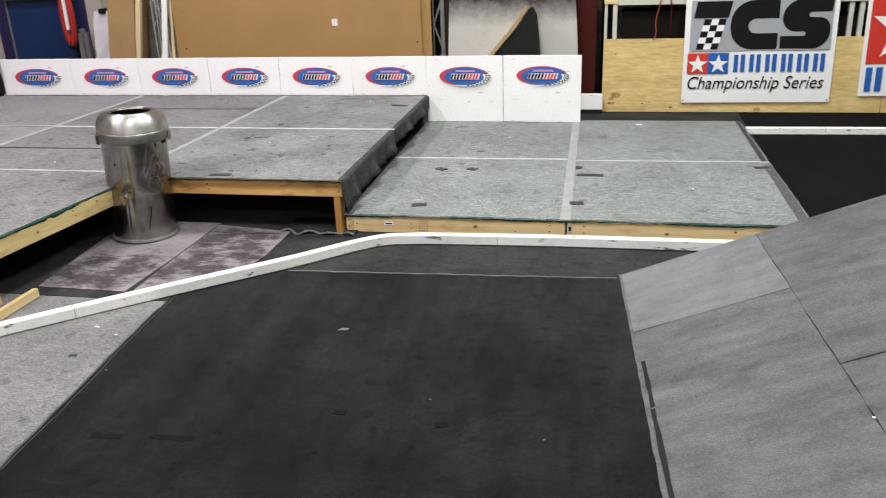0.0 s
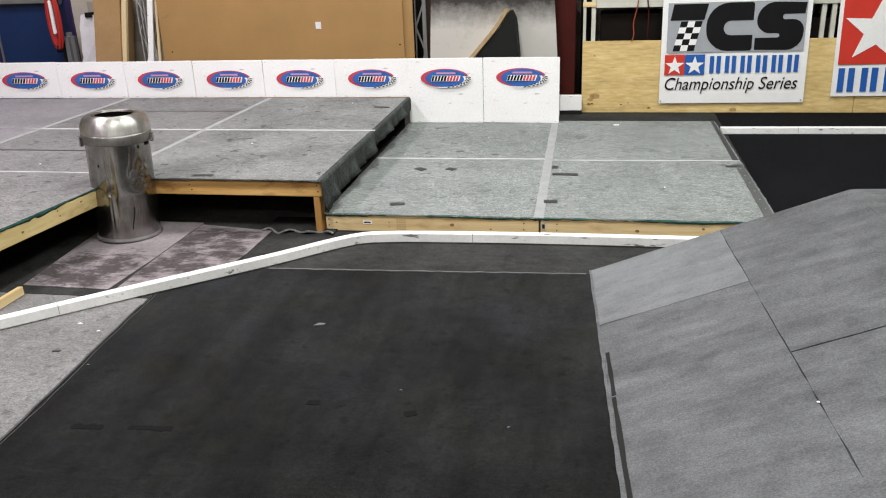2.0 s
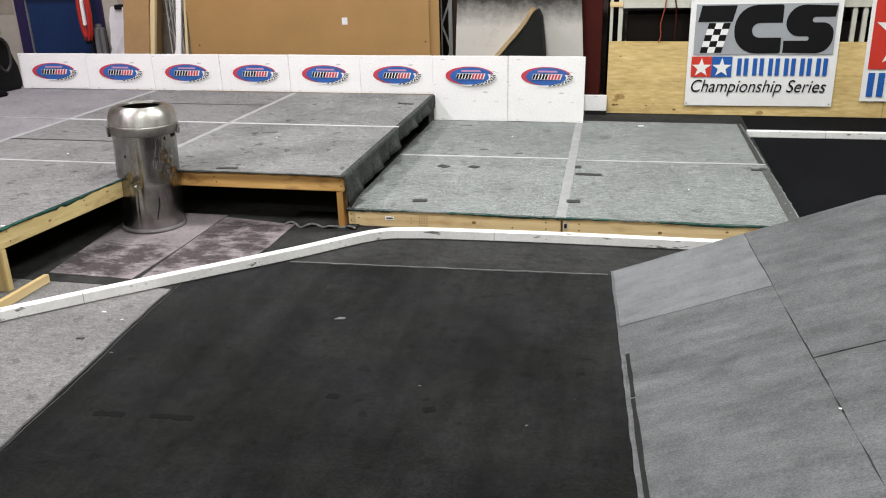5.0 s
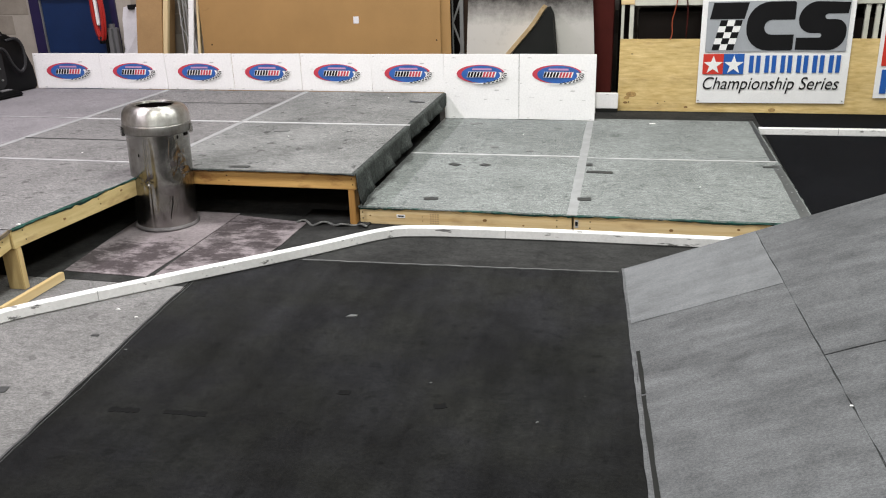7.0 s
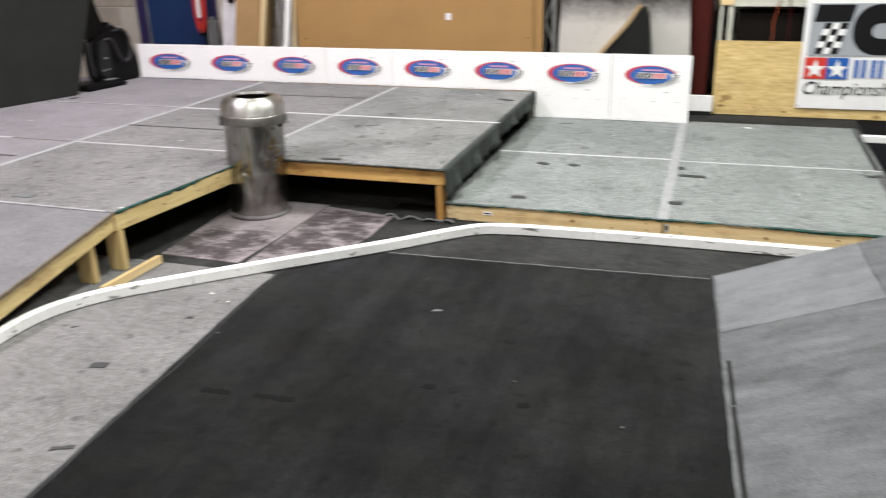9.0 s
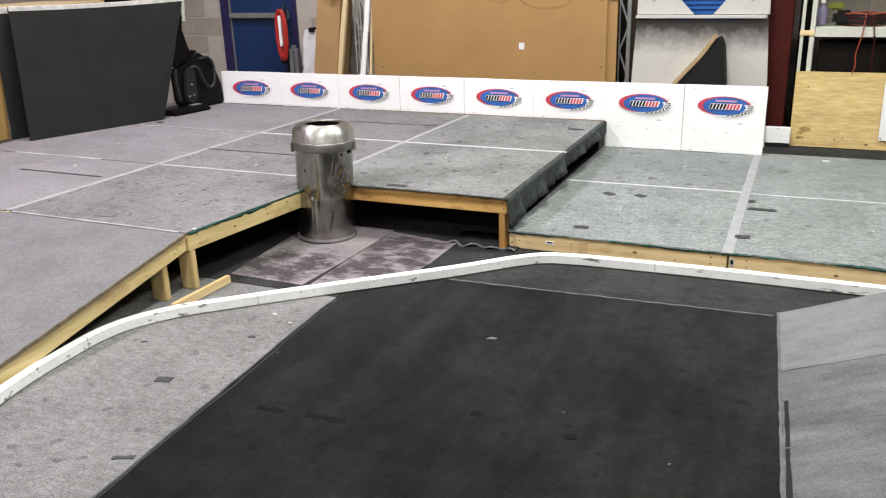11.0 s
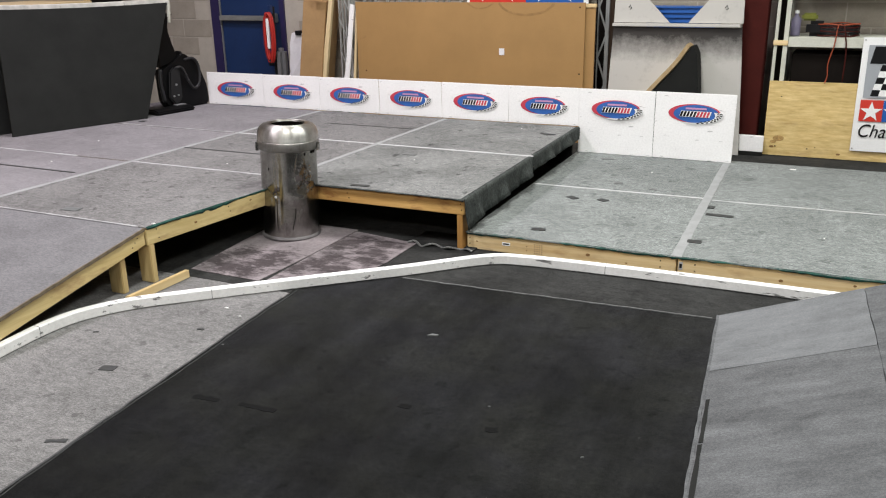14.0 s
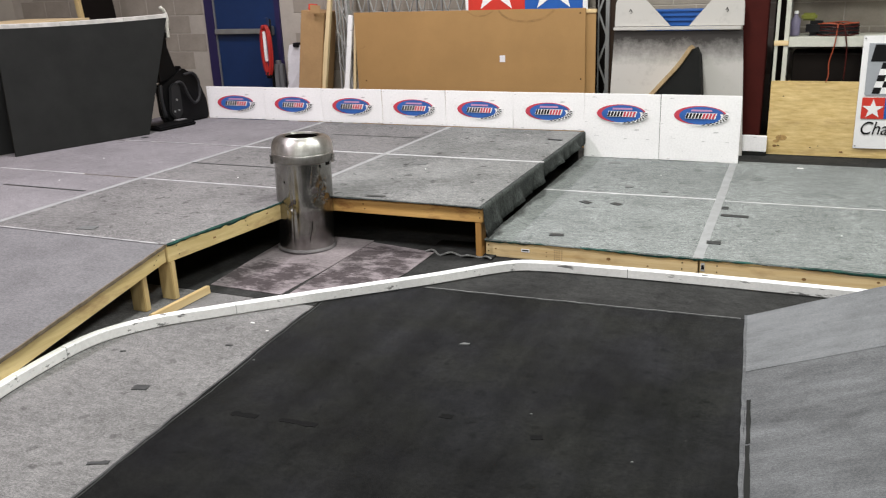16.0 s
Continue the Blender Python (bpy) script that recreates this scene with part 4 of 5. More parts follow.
for k, (x, y, w, d, turn) in enumerate(((-1.45, 2.73, 0.11, 0.03, 3), (-1.217, 2.75, 0.16, 0.028, 2), (-0.70, 2.98, 0.05, 0.03, 0), (-0.33, 2.95, 0.045, 0.03, 20))):
    mark = thing("rubber_mark", "thin dark rubber smear on the black floor carpet", "mark", pose(x, y, 0.0002, 0, 0, turn), "rubber marks")
    plate("smear", ragged(-w / 2, -d / 2, w / 2, d / 2, 140 + k, 0.012, 0.006), 0.0012, 0.001, RUBBER, mark)
for k, (x, y, z) in enumerate(((-2.56, 3.70, HZ), (-4.35, 4.62, HZ), (-1.62, 6.88, HZ), (-1.93, 5.55, HZ), (-3.1, 5.0, HZ), (-0.5, 6.6, LOW_Z), (0.7, 5.4, LOW_Z), (-4.6, 5.3, HZ))):
    c = thing("litter_scrap", "tiny white crumb lying on the platform carpet", "litter", pose(x, y, z + 0.0005, 0, 0, 40 * k), "platform litter")
    s = 0.011 if k == 0 else 0.006
    bm = bmesh.new()
    prism(bm, [(-s, -0.4 * s), (0.7 * s, -0.5 * s), (s, 0.4 * s), (-0.2 * s, 0.7 * s)], "z", 0, 0.4 * s)
    part("scrap", bm, SOIL, c)

# ---- litter bin ----
bin_ob = thing("litter_bin", "dented stainless steel litter bin with a domed open top", "litter bin", pose(-2.352, 4.648, 0.0085, -1.0, 1.5, 0))


def dent(a, z):
    """Crumpled hollows with star-shaped creases, long folds and a gentle waviness."""
    d = 0.0
    for ca, cz, size, depth, arms, turn in ((-0.40, 0.365, 0.070, 0.017, 2.5, 0.4), (-0.58, 0.335, 0.040, 0.010, 1.5, 1.2), (-0.22, 0.43, 0.045, 0.011, 2.0, 2.0), (-0.15, 0.31, 0.055, 0.008, 1.5, 0.2), (-1.74, 0.275, 0.065, 0.014, 2.5, 0.9), (-1.50, 0.295, 0.035, 0.008, 1.5, 0.3), (-1.98, 0.31, 0.045, 0.008, 2.0, 1.7)):
        da = ((a - ca + math.pi) % (2 * math.pi) - math.pi) * 0.171
        rho = math.hypot(da, z - cz) / size
        star = abs(math.sin(arms * math.atan2(z - cz, da) + turn))
        d -= 0.9 * depth * math.exp(-1.4 * rho * rho) * (0.35 + 0.65 * star)
    for ca, cz, wa, wz, depth in ((-1.35, 0.30, 0.10, 0.20, 0.006), (-0.9, 0.20, 0.5, 0.06, 0.005)):
        da = (a - ca + math.pi) % (2 * math.pi) - math.pi
        d -= depth * math.exp(-(da / wa) ** 2 - ((z - cz) / wz) ** 2)
    folds = 0.004 * math.exp(-((a - 4.79) / 0.022) ** 2) + 0.005 * math.exp(-((a - 5.58 - 0.9 * (z - 0.48)) / 0.025) ** 2) * math.exp(-((z - 0.46) / 0.08) ** 2)
    return d + 0.0025 * noise.noise(Vector((3 * math.cos(a), 3 * math.sin(a), 6 * z))) - folds


bm = bmesh.new()
lathe(bm, [(0.171, 0.018 + 0.0056 * k) for k in range(100)], 240, dent)
part("body", bm, STEEL, bin_ob, "dented brushed steel body", smooth=True)
bm = bmesh.new()
lathe(bm, [(0.16, 0.0), (0.180, 0.0), (0.182, 0.003), (0.180, 0.010), (0.174, 0.014), (0.172, 0.020), (0.16, 0.020)], 64)
part("base_ring", bm, RING_GREY, bin_ob, "dull grey plastic foot ring", smooth=True)
bm = bmesh.new()
lathe(bm, [(0.172, 0.548), (0.184, 0.550), (0.187, 0.557), (0.187, 0.596), (0.184, 0.603), (0.168, 0.603)], 64)
part("collar", bm, STEEL_DULL, bin_ob, smooth=True)
bm = bmesh.new()
lathe(bm, [(0.184, 0.602), (0.1845, 0.615)] + [(0.104 + 0.0803 * math.cos(t) ** 0.62, 0.616 + 0.081 * math.sin(t) ** 0.85) for t in [math.pi / 2 * k / 10 for k in range(11)]] + [(0.107, 0.697), (0.104, 0.694), (0.103, 0.688)], 64)
part("dome", bm, STEEL_DOME, bin_ob, "shiny domed steel lid with a round opening", smooth=True)
# sleeve added inside, its dark colour paints the shade in the opening
bm = bmesh.new()
lathe(bm, [(0.125, 0.04), (0.125, 0.60), (0.125, 0.64), (0.105, 0.687)], 32)
part("liner", bm, DARK_SPACE, bin_ob, "added inner sleeve, coloured dark as the shaded inside", smooth=True)
for a in (0.22, -2.32):
    block("clip", (0.182, -0.014, 0.540), (0.199, 0.014, 0.588), STEEL, bin_ob, bevel=0.002, m=pose(0, 0, 0, 0, 0, math.degrees(a)))
for ba, bz, br in ((-1.75, 0.44, 0.006), (-1.62, 0.13, 0.003), (-0.38, 0.53, 0.007)):
    bm = bmesh.new()
    bmesh.ops.create_icosphere(bm, subdivisions=2, radius=br, matrix=Matrix.Translation((0.169 * math.cos(ba), 0.169 * math.sin(ba), bz)) @ Matrix.Diagonal((1, 1, 1.6, 1)))
    part("puncture", bm, DARK_SPACE, bin_ob)
bm = bmesh.new()
tube(bm, spline([(0.1725 * math.cos(t), 0.1725 * math.sin(t), z) for t, z in ((-0.78, 0.20), (-0.80, 0.16), (-0.86, 0.12), (-0.92, 0.07))], 5), 0.002, 6)
part("scratch", bm, DARK_SPACE, bin_ob, "dark scratch line")
block("slot_hole", (0.168, -0.016, 0.528), (0.1755, 0.016, 0.546), DARK_SPACE, bin_ob, bevel=0, m=pose(0, 0, 0, 0, 0, 2))


# ---- white barrier boards with logos ----
def ellipse(cx, cz, a, b, t0=0.0, t1=360.0, n=40):
    return [(cx + a * math.cos(radians(t0 + (t1 - t0) * k / n)), cz + b * math.sin(radians(t0 + (t1 - t0) * k / n))) for k in range(n if t1 - t0 >= 360 else n + 1)]


def decal(name, outline, y, material, parent, thick=0.0015):
    bm = bmesh.new()
    prism(bm, outline, "y", y - thick, y)
    return part(name, bm, material, parent)


def logo(parent, z, lift=0.0):
    y = -0.0005 - lift
    base = decal("logo", ellipse(0, z, 0.197, 0.073), y, LOGO_RED, parent, 0.002)
    base["label"] = "oval red and blue printed logo sticker"
    decal("blue_oval", ellipse(0.012, z - 0.002, 0.170, 0.069), y - 0.0025, LOGO_BLUE, base)
    # white tail with black checks along the lower edge
    def arc(r, t):
        return (0.008 + 0.194 * r * math.cos(radians(t)), z + 0.074 * r * math.sin(radians(t)))
    tail = [arc(1.07, -112 + 11.5 * k) for k in range(12)] + [arc(0.72 + 0.025 * (11 - k), -112 + 11.5 * k) for k in range(11, -1, -1)]
    decal("white_tail", tail, y - 0.005, INK_WHITE, base)
    for k in range(9):
        t = -88 + 11.0 * k
        decal("check", [arc(1.04, t), arc(1.04, t + 5.5), arc(0.93, t + 9.5), arc(0.93, t + 4)], y - 0.0065, INK_BLACK, base)
        decal("check", [arc(0.92, t + 9.5), arc(0.92, t + 14.5), arc(0.83, t + 18), arc(0.83, t + 13)], y - 0.0065, INK_BLACK, base)
    decal("word_ground", [(-0.113, z - 0.0255), (0.113, z - 0.0255), (0.128, z + 0.0195), (-0.100, z + 0.0195)], y - 0.0065, INK_WHITE, base)
    for k in range(9):
        x = -0.1105 + 0.0247 * k
        decal("word_bar", [(x, z - 0.0235), (x + 0.0165, z - 0.0235), (x + 0.0298, z + 0.0175), (x + 0.0133, z + 0.0175)], y - 0.008, INK_BLACK if k < 5 else LOGO_RED, base)
    decal("small_bar", [(-0.07, z + 0.032), (0.09, z + 0.032), (0.085, z + 0.046), (-0.065, z + 0.046)], y - 0.0065, INK_PINK, base)
    return base


def barrier_board(width, height, lift, label):
    b = thing("barrier_board", label, "barrier board", None, "logo boards")
    block("board", (-width / 2 + 0.0015, 0.0, 0.0), (width / 2 - 0.0015, 0.012, height), WHITE_BOARD, b, bevel=0.002)
    logo(b, height - 0.155, lift)
    return b


BOARD_Y = 7.118
JOINTS = [-1.212, -1.824, -2.443, -3.062, -3.690, -4.322, -4.995]
short = barrier_board(0.618, 0.308, 0.0, "short white painted board with an oval printed logo on the platform")
rnd = random.Random(8)
for k in range(6):
    m = pose((JOINTS[k] + JOINTS[k + 1]) / 2, BOARD_Y + 0.004 + rnd.uniform(-0.002, 0.002), HZ + 0.001, rnd.uniform(-0.5, 0.5), rnd.uniform(-0.3, 0.3), rnd.uniform(-0.3, 0.3)) @ Matrix.Diagonal(((JOINTS[k] - JOINTS[k + 1]) / 0.618, 1, 1, 1))
    if k == 0:
        short.matrix_basis = m
    else:
        c = copy_thing(short, m)
        c.scale = ((JOINTS[k] - JOINTS[k + 1]) / 0.618, 1, 1)
tall = barrier_board(0.609, 0.518, 0.006, "tall white scuffed board with a curling oval logo sticker")
tall.matrix_basis = pose(-0.910, BOARD_Y, LOW_Z + 0.001, 0, 0, 0.3)
tall_b = barrier_board(0.604, 0.518, 0.0, "tall white scuffed board with an oval printed logo")
tall_b.matrix_basis = pose(-0.304, BOARD_Y + 0.003, LOW_Z + 0.001, 0, 0.2, -0.3)

# ---- behind the boards: door ----
door = thing("door_1", "closed dark blue steel door with a push bar", "door", None, "", "structure")
block("door_frame", (DOOR_L + 0.002, WALL_Y - 0.03, 0), (DOOR_L + 0.12, WALL_Y + 0.12, DOOR_TOP), FRAME_BLUE, door)
block("door_frame", (DOOR_R - 0.06, WALL_Y - 0.03, 0), (DOOR_R - 0.002, WALL_Y + 0.12, DOOR_TOP), FRAME_BLUE, door)
block("door_frame", (DOOR_L + 0.12, WALL_Y - 0.03, DOOR_TOP - 0.06), (DOOR_R - 0.06, WALL_Y + 0.12, DOOR_TOP - 0.002), FRAME_BLUE, door)
block("door_leaf", (DOOR_L + 0.135, WALL_Y - 0.005, 0.01), (DOOR_R - 0.065, WALL_Y + 0.04, DOOR_TOP - 0.07), DOOR_BLUE, door)
block("edge_strip", (DOOR_L + 0.12, WALL_Y - 0.022, 0.01), (DOOR_L + 0.135, WALL_Y, DOOR_TOP - 0.07), STEEL_GREY, door, "thin grey weather strip", 0.002)
bar = block("push_bar", (DOOR_L + 0.15, WALL_Y - 0.075, 1.02), (DOOR_R - 0.14, WALL_Y - 0.04, 1.075), STEEL_GREY, door, "grey steel push bar", 0.006)
block("bar_end", (DOOR_R - 0.17, WALL_Y - 0.08, 1.0), (DOOR_R - 0.09, WALL_Y - 0.006, 1.10), STEEL_GREY, door, "", 0.008)

# upright cleaner by the door
cleaner = thing("upright_cleaner", "red and grey upright cleaner leaning against the blue door", "vacuum cleaner", pose(-5.02, 8.27, 0))
block("head", (-0.15, -0.14, 0.0), (0.15, 0.14, 0.09), GREY_PLASTIC, cleaner, "", 0.02)
bm = bmesh.new()
tube(bm, [(0, 0.02, 0.08), (0, 0.05, 0.5), (0, 0.08, 1.18)], 0.016, 10)
part("handle_tube", bm, BLACK_PLASTIC, cleaner, smooth=True)
block("canister", (0.0, 0.02, 0.09), (0.125, 0.14, 0.74), GREY_PLASTIC, cleaner, "grey plastic canister", 0.04)
for dx, dy in ((0.0, -0.01), (0.016, -0.025), (-0.010, -0.035), (0.006, -0.045)):
    bm = bmesh.new()
    loop = [(dx + 0.048 * math.sin(t) * (1 + 0.1 * math.cos(t)), dy, 0.855 + 0.262 * math.cos(t)) for t in [2 * math.pi * k / 32 for k in range(33)]]
    tube(bm, loop, 0.014, 8)
    part("red_hose", bm, RED_RUBBER, cleaner, "red rubber hose hung in a long loop", smooth=True)
bm = bmesh.new()
tube(bm, [(0.002, -0.03, 0.56), (0.004, -0.03, 0.625)], 0.03, 10)
part("hose_end", bm, BLACK_PLASTIC, cleaner, "black hose nozzle", smooth=True)
block("white_stick", (-0.014, -0.062, 0.74), (0.014, -0.03, 1.06), INK_WHITE, cleaner, "white plastic tube", 0.006)
block("grip", (-0.02, -0.02, 1.10), (0.02, 0.05, 1.20), DOOR_BLUE, cleaner, "", 0.01)

# black upright vacuum
vac = thing("upright_vacuum", "black upright vacuum cleaner with a silver handle and looped hose", "vacuum cleaner", pose(-5.06, 6.775, HZ + 0.001, 0, 0, 78) @ Matrix.Diagonal((1.08, 1, 1, 1)))
bm = bmesh.new()
prism(bm, [(0.06, 0.48), (0.075, 0.545), (0.10, 0.49), (0.146, 0.475), (0.222, 0.463), (0.238, 0.36), (0.275, 0.29), (0.315, 0.215), (0.33, 0.06), (0.32, 0.0), (-0.10, 0.0), (-0.155, 0.08), (-0.165, 0.37), (-0.085, 0.41), (0.0, 0.44)], "y", 0.0, 0.10)
part("body", bm, BLACK_GLOSS, vac, "", 0.014)
bm = bmesh.new()
prism(bm, [(0.03, 0.885), (0.01, 0.86), (-0.02, 0.80), (-0.025, 0.72), (0.005, 0.62), (0.06, 0.45), (-0.15, 0.40), (-0.145, 0.50), (-0.125, 0.60), (-0.095, 0.70), (-0.06, 0.79), (-0.01, 0.86)], "y", 0.03, 0.10)
part("spine", bm, BLACK_GLOSS, vac, "", 0.01)
bm = bmesh.new()
prism(bm, [(-0.06, 0.0), (0.14, 0.0), (0.14, 0.04), (0.02, 0.05), (-0.06, 0.03)], "x", -0.27, 0.12)
bmesh.ops.transform(bm, matrix=pose(-0.09, -0.13, 0), verts=bm.verts)
part("floor_head", bm, BLACK_GLOSS, vac, "", 0.012)
block("head_trim", (-0.11, -0.11, 0.044), (0.0, -0.04, 0.056), GREY_PLASTIC, vac, "grey plastic trim", 0.006)
bm = bmesh.new()
prism(bm, [(-0.05, 0.03), (0.02, 0.10), (0.02, 0.36), (-0.03, 0.40), (-0.09, 0.36), (-0.12, 0.12)], "y", -0.035, -0.001)
part("dust_cup", bm, SMOKE_GREY, vac, "smoky grey dust cup", 0.012)
bm = bmesh.new()
tube(bm, spline([(0.0, 0.02, 0.80), (0.004, 0.02, 0.87), (0.012, 0.02, 0.97), (0.0, 0.02, 1.03), (-0.04, 0.02, 1.08)], 6), 0.016, 10)
part("handle", bm, WHITE_METAL, vac, "silver metal handle", smooth=True)
bm = bmesh.new()
hose_line = spline([(-0.03, -0.03, 0.385), (0.01, -0.045, 0.395), (0.045, -0.05, 0.36), (0.09, -0.05, 0.244), (0.145, -0.05, 0.182), (0.20, -0.05, 0.235), (0.215, -0.04, 0.38), (0.17, -0.03, 0.458), (0.08, -0.02, 0.455)], 10)
tube(bm, hose_line, 0.011, 10)
hose = part("hose", bm, HOSE_GREY, vac, "looped grey ribbed hose", smooth=True)
for i in range(2, len(hose_line) - 2, 2):
    bm = bmesh.new()
    d = (hose_line[i + 1] - hose_line[i]).normalized() * 0.003
    tube(bm, [hose_line[i] - d, hose_line[i] + d], 0.0132, 10)
    part("hose_rib", bm, HOSE_GREY, hose)
bm = bmesh.new()
tube(bm, spline([(-0.172, -0.012, 0.39), (-0.185, -0.02, 0.25), (-0.165, -0.02, 0.085)], 6), 0.017, 10)
part("tool", bm, HOSE_GREY, vac, "grey crevice tool", smooth=True)
for cx, cz, r in ((-0.041, 0.235, 0.010), (-0.075, 0.13, 0.009), (-0.03, 0.135, 0.008)):
    bm = bmesh.new()
    tube(bm, [(cx, -0.045, cz), (cx, -0.03, cz)], r, 14)
    part("cap", bm, STEEL_GREY, vac, "shiny metal cap")
bm = bmesh.new()
tube(bm, spline([(0.03, 0.02, 0.875), (-0.065, 0.02, 0.79), (-0.135, 0.02, 0.60), (-0.16, 0.0, 0.40)], 6), 0.006, 8)
part("cord", bm, DARK_SPACE, vac, smooth=True)

# black boards leaning at the side
def lean_board(label, corners):
    """A flexible black sheet; corners: foot near, foot far, head far, head near."""
    t = thing("leaning_board", label, "board", None, "leaning boards")
    bm = bmesh.new()
    a, b, c, d = [Vector(p) for p in corners]
    n = (b - a).cross(d - a).normalized()
    back = -0.018 * n if n.x > 0 else 0.018 * n
    cols = []
    for i in range(13):
        u = i / 12
        sag = Vector((0, 0, -0.05 * u * (1 - u)))
        lo, hi = a.lerp(b, u), d.lerp(c, u) + sag
        cols.append([bm.verts.new(p) for p in (lo, hi, hi + back, lo + back)])
    for p, q in zip(cols, cols[1:]):
        for j in range(4):
            bm.faces.new((p[j], p[(j + 1) % 4], q[(j + 1) % 4], q[j]))
    bm.faces.new(cols[0])
    bm.faces.new(cols[-1][::-1])
    part("board", bm, BLACK_BOARD, t)
    bm = bmesh.new()
    for s0, s1 in ((0.0, 0.35), (0.352, 0.72), (0.722, 1.0)):
        line = []
        for k in range(5):
            u = s0 + (s1 - s0) * k / 4
            line.append(d.lerp(c, u) + Vector((0, 0, -0.05 * u * (1 - u) - 0.017)) + 0.5 * back)
        tube(bm, line, 0, flat=(0.014, 0.024))
    part("top_strip", bm, TAPED_EDGE, t, "white taped top edge", 0)
    return t


lean_board("large black leaning board with a white taped top edge", ((-5.397, 5.162, 0.316), (-4.962, 6.226, 0.316), (-4.968, 6.677, 1.333), (-5.53, 5.30, 1.340)))
lean_board("black leaning board with a white taped top edge standing behind", ((-5.60, 5.165, 0.316), (-5.19, 6.20, 0.316), (-5.03, 6.70, 1.326), (-5.63, 5.225, 1.335)))
rack = thing("timber_rack", "open pine timber rack with a top plank behind the black boards", "rack")
block("top_plank", (-6.5, 4.2, 1.295), (-5.72, 6.5, 1.325), RACK_WOOD, rack)
for py in (4.3, 4.75, 5.6):
    block("upright", (-5.86, py, 0.0), (-5.805, py + 0.09, 1.294), PINE_Z, rack)
frame_panel = thing("pine_panel", "orange pine plank panel standing upright on the platform edge", "panel", pose(-5.66, 4.995, HZ + 0.001))
for k in range(3):
    bm = bmesh.new()
    y0 = -0.21 + 0.135 * k
    prism(bm, [(y0, 0.0), (y0 + 0.132, 0.0), (y0 + 0.197, 0.968), (y0 + 0.065, 0.968)], "x", -0.012, 0.012)
    part("plank", bm, PINE_STACK, frame_panel, "", 0.003)
crate = thing("dark_crate", "dark brown leaning panel with a wooden edge strip", "panel", pose(-6.75, 7.78, 0, 0, -6, 0))
block("panel", (-0.02, -0.22, 0.0), (0.02, 0.25, 1.75), DARK_SPACE, crate)
block("edge", (-0.025, -0.27, 0.0), (0.03, -0.222, 1.72), PINE_Z, crate)

# paper sack, carton, timbers
sack = thing("paper_sack", "crumpled white paper sack standing on the floor", "sack", pose(-4.66, 8.22, 0))
bm = bmesh.new()
rows = []
rnd = random.Random(9)
for j in range(9):
    z = 0.115 * j
    s = 1 - 0.035 * j
    row = []
    for k in range(16):
        a = 2 * math.pi * k / 16
        r = 1 + rnd.uniform(-0.15, 0.13)
        row.append(bm.verts.new((0.128 * s * r * math.copysign(abs(math.cos(a)) ** 0.5, math.cos(a)) + 0.008 * j, 0.10 * s * r * math.copysign(abs(math.sin(a)) ** 0.5, math.sin(a)), z)))
    rows.append(row)
for r, q in zip(rows, rows[1:]):
    for k in range(16):
        bm.faces.new((r[k], r[(k + 1) % 16], q[(k + 1) % 16], q[k]))
bm.faces.new(rows[-1])
bm.faces.new(rows[0][::-1])
part("sack_body", bm, PAPER, sack)
block("sack_tie", (0.05, -0.09, 0.90), (0.12, 0.0, 0.945), BLACK_PLASTIC, sack, "black band", 0.005)
carton = thing("cardboard_carton", "tall narrow brown cardboard carton standing on end", "carton", pose(-4.40, 8.05, 0.018, 0, 7.5, 8))
block("carton_body", (-0.125, -0.12, 0.0), (0.125, 0.22, 1.26), CARDBOARD, carton, "", 0.004)
block("flap", (0.0, -0.118, 1.262), (0.11, -0.114, 1.34), CARDBOARD, carton, "", 0.001, pose(0, 0, 0, 3, 0, 0))
block("red_item", (-0.1, 0.0, 1.262), (-0.02, 0.06, 1.32), INK_RED, carton, "red packed item", 0.004)
for x, tilt, w, mt, label in ((-4.27, 9.6, 0.032, PALE_WOOD, "pale pine timber leaning upright"), (-3.86, 5.0, 0.018, PALE_WOOD, "pale yellow pine batten leaning upright")):
    t = thing("timber_upright", label, "timber", pose(x, 7.98, 0, 0, tilt, 0), "leaning timbers")
    h = 1.62 if x < -4 else 1.165
    bm = bmesh.new()
    prism(bm, [(-w, 0.0), (w, 0.0), (0.72 * w, h), (-0.45 * w, h)], "y", 0.0, 0.04)
    part("timber", bm, mt, t, "", 0.003)
pole = thing("white_batten", "white painted batten leaning upright with a curved foot", "batten", pose(-3.97, 7.965, 0, 0, 8.0, 0))
block("batten", (-0.024, 0, 0.0), (0.028, 0.02, 1.235), WHITE_BOARD, pole)
bm = bmesh.new()
prism(bm, [(-0.022, 0.60), (-0.024, 0.55), (-0.036, 0.50), (-0.055, 0.465), (-0.055, 0.44), (-0.022, 0.44)], "y", 0.0, 0.02)
part("foot", bm, WHITE_BOARD, pole)

# folding lattice gate
gate = thing("folding_gate", "grey steel folding lattice gate standing before the wall", "gate", pose(0, 8.28, 0))
for k in range(10):
    x = -4.02 + 0.27 * k
    block("gate_upright", (x - 0.008, -0.012, 0.0), (x + 0.008, 0.012, 1.95), STEEL_GREY, gate, "", 0.002)
bar_meshes = []
for s in (0, 1):
    bm = bmesh.new()
    xa, xb = (0.0, 0.135) if s == 0 else (0.135, 0.0)
    tube(bm, [(xa, -0.016 - 0.006 * s, 0.0), (xb, -0.016 - 0.006 * s, 0.47)], 0, flat=(0.0025, 0.011))
    me = bpy.data.meshes.new("lattice_bar")
    bm.to_mesh(me)
    bm.free()
    me.materials.append(GATE_GREY)
    bar_meshes.append(me)
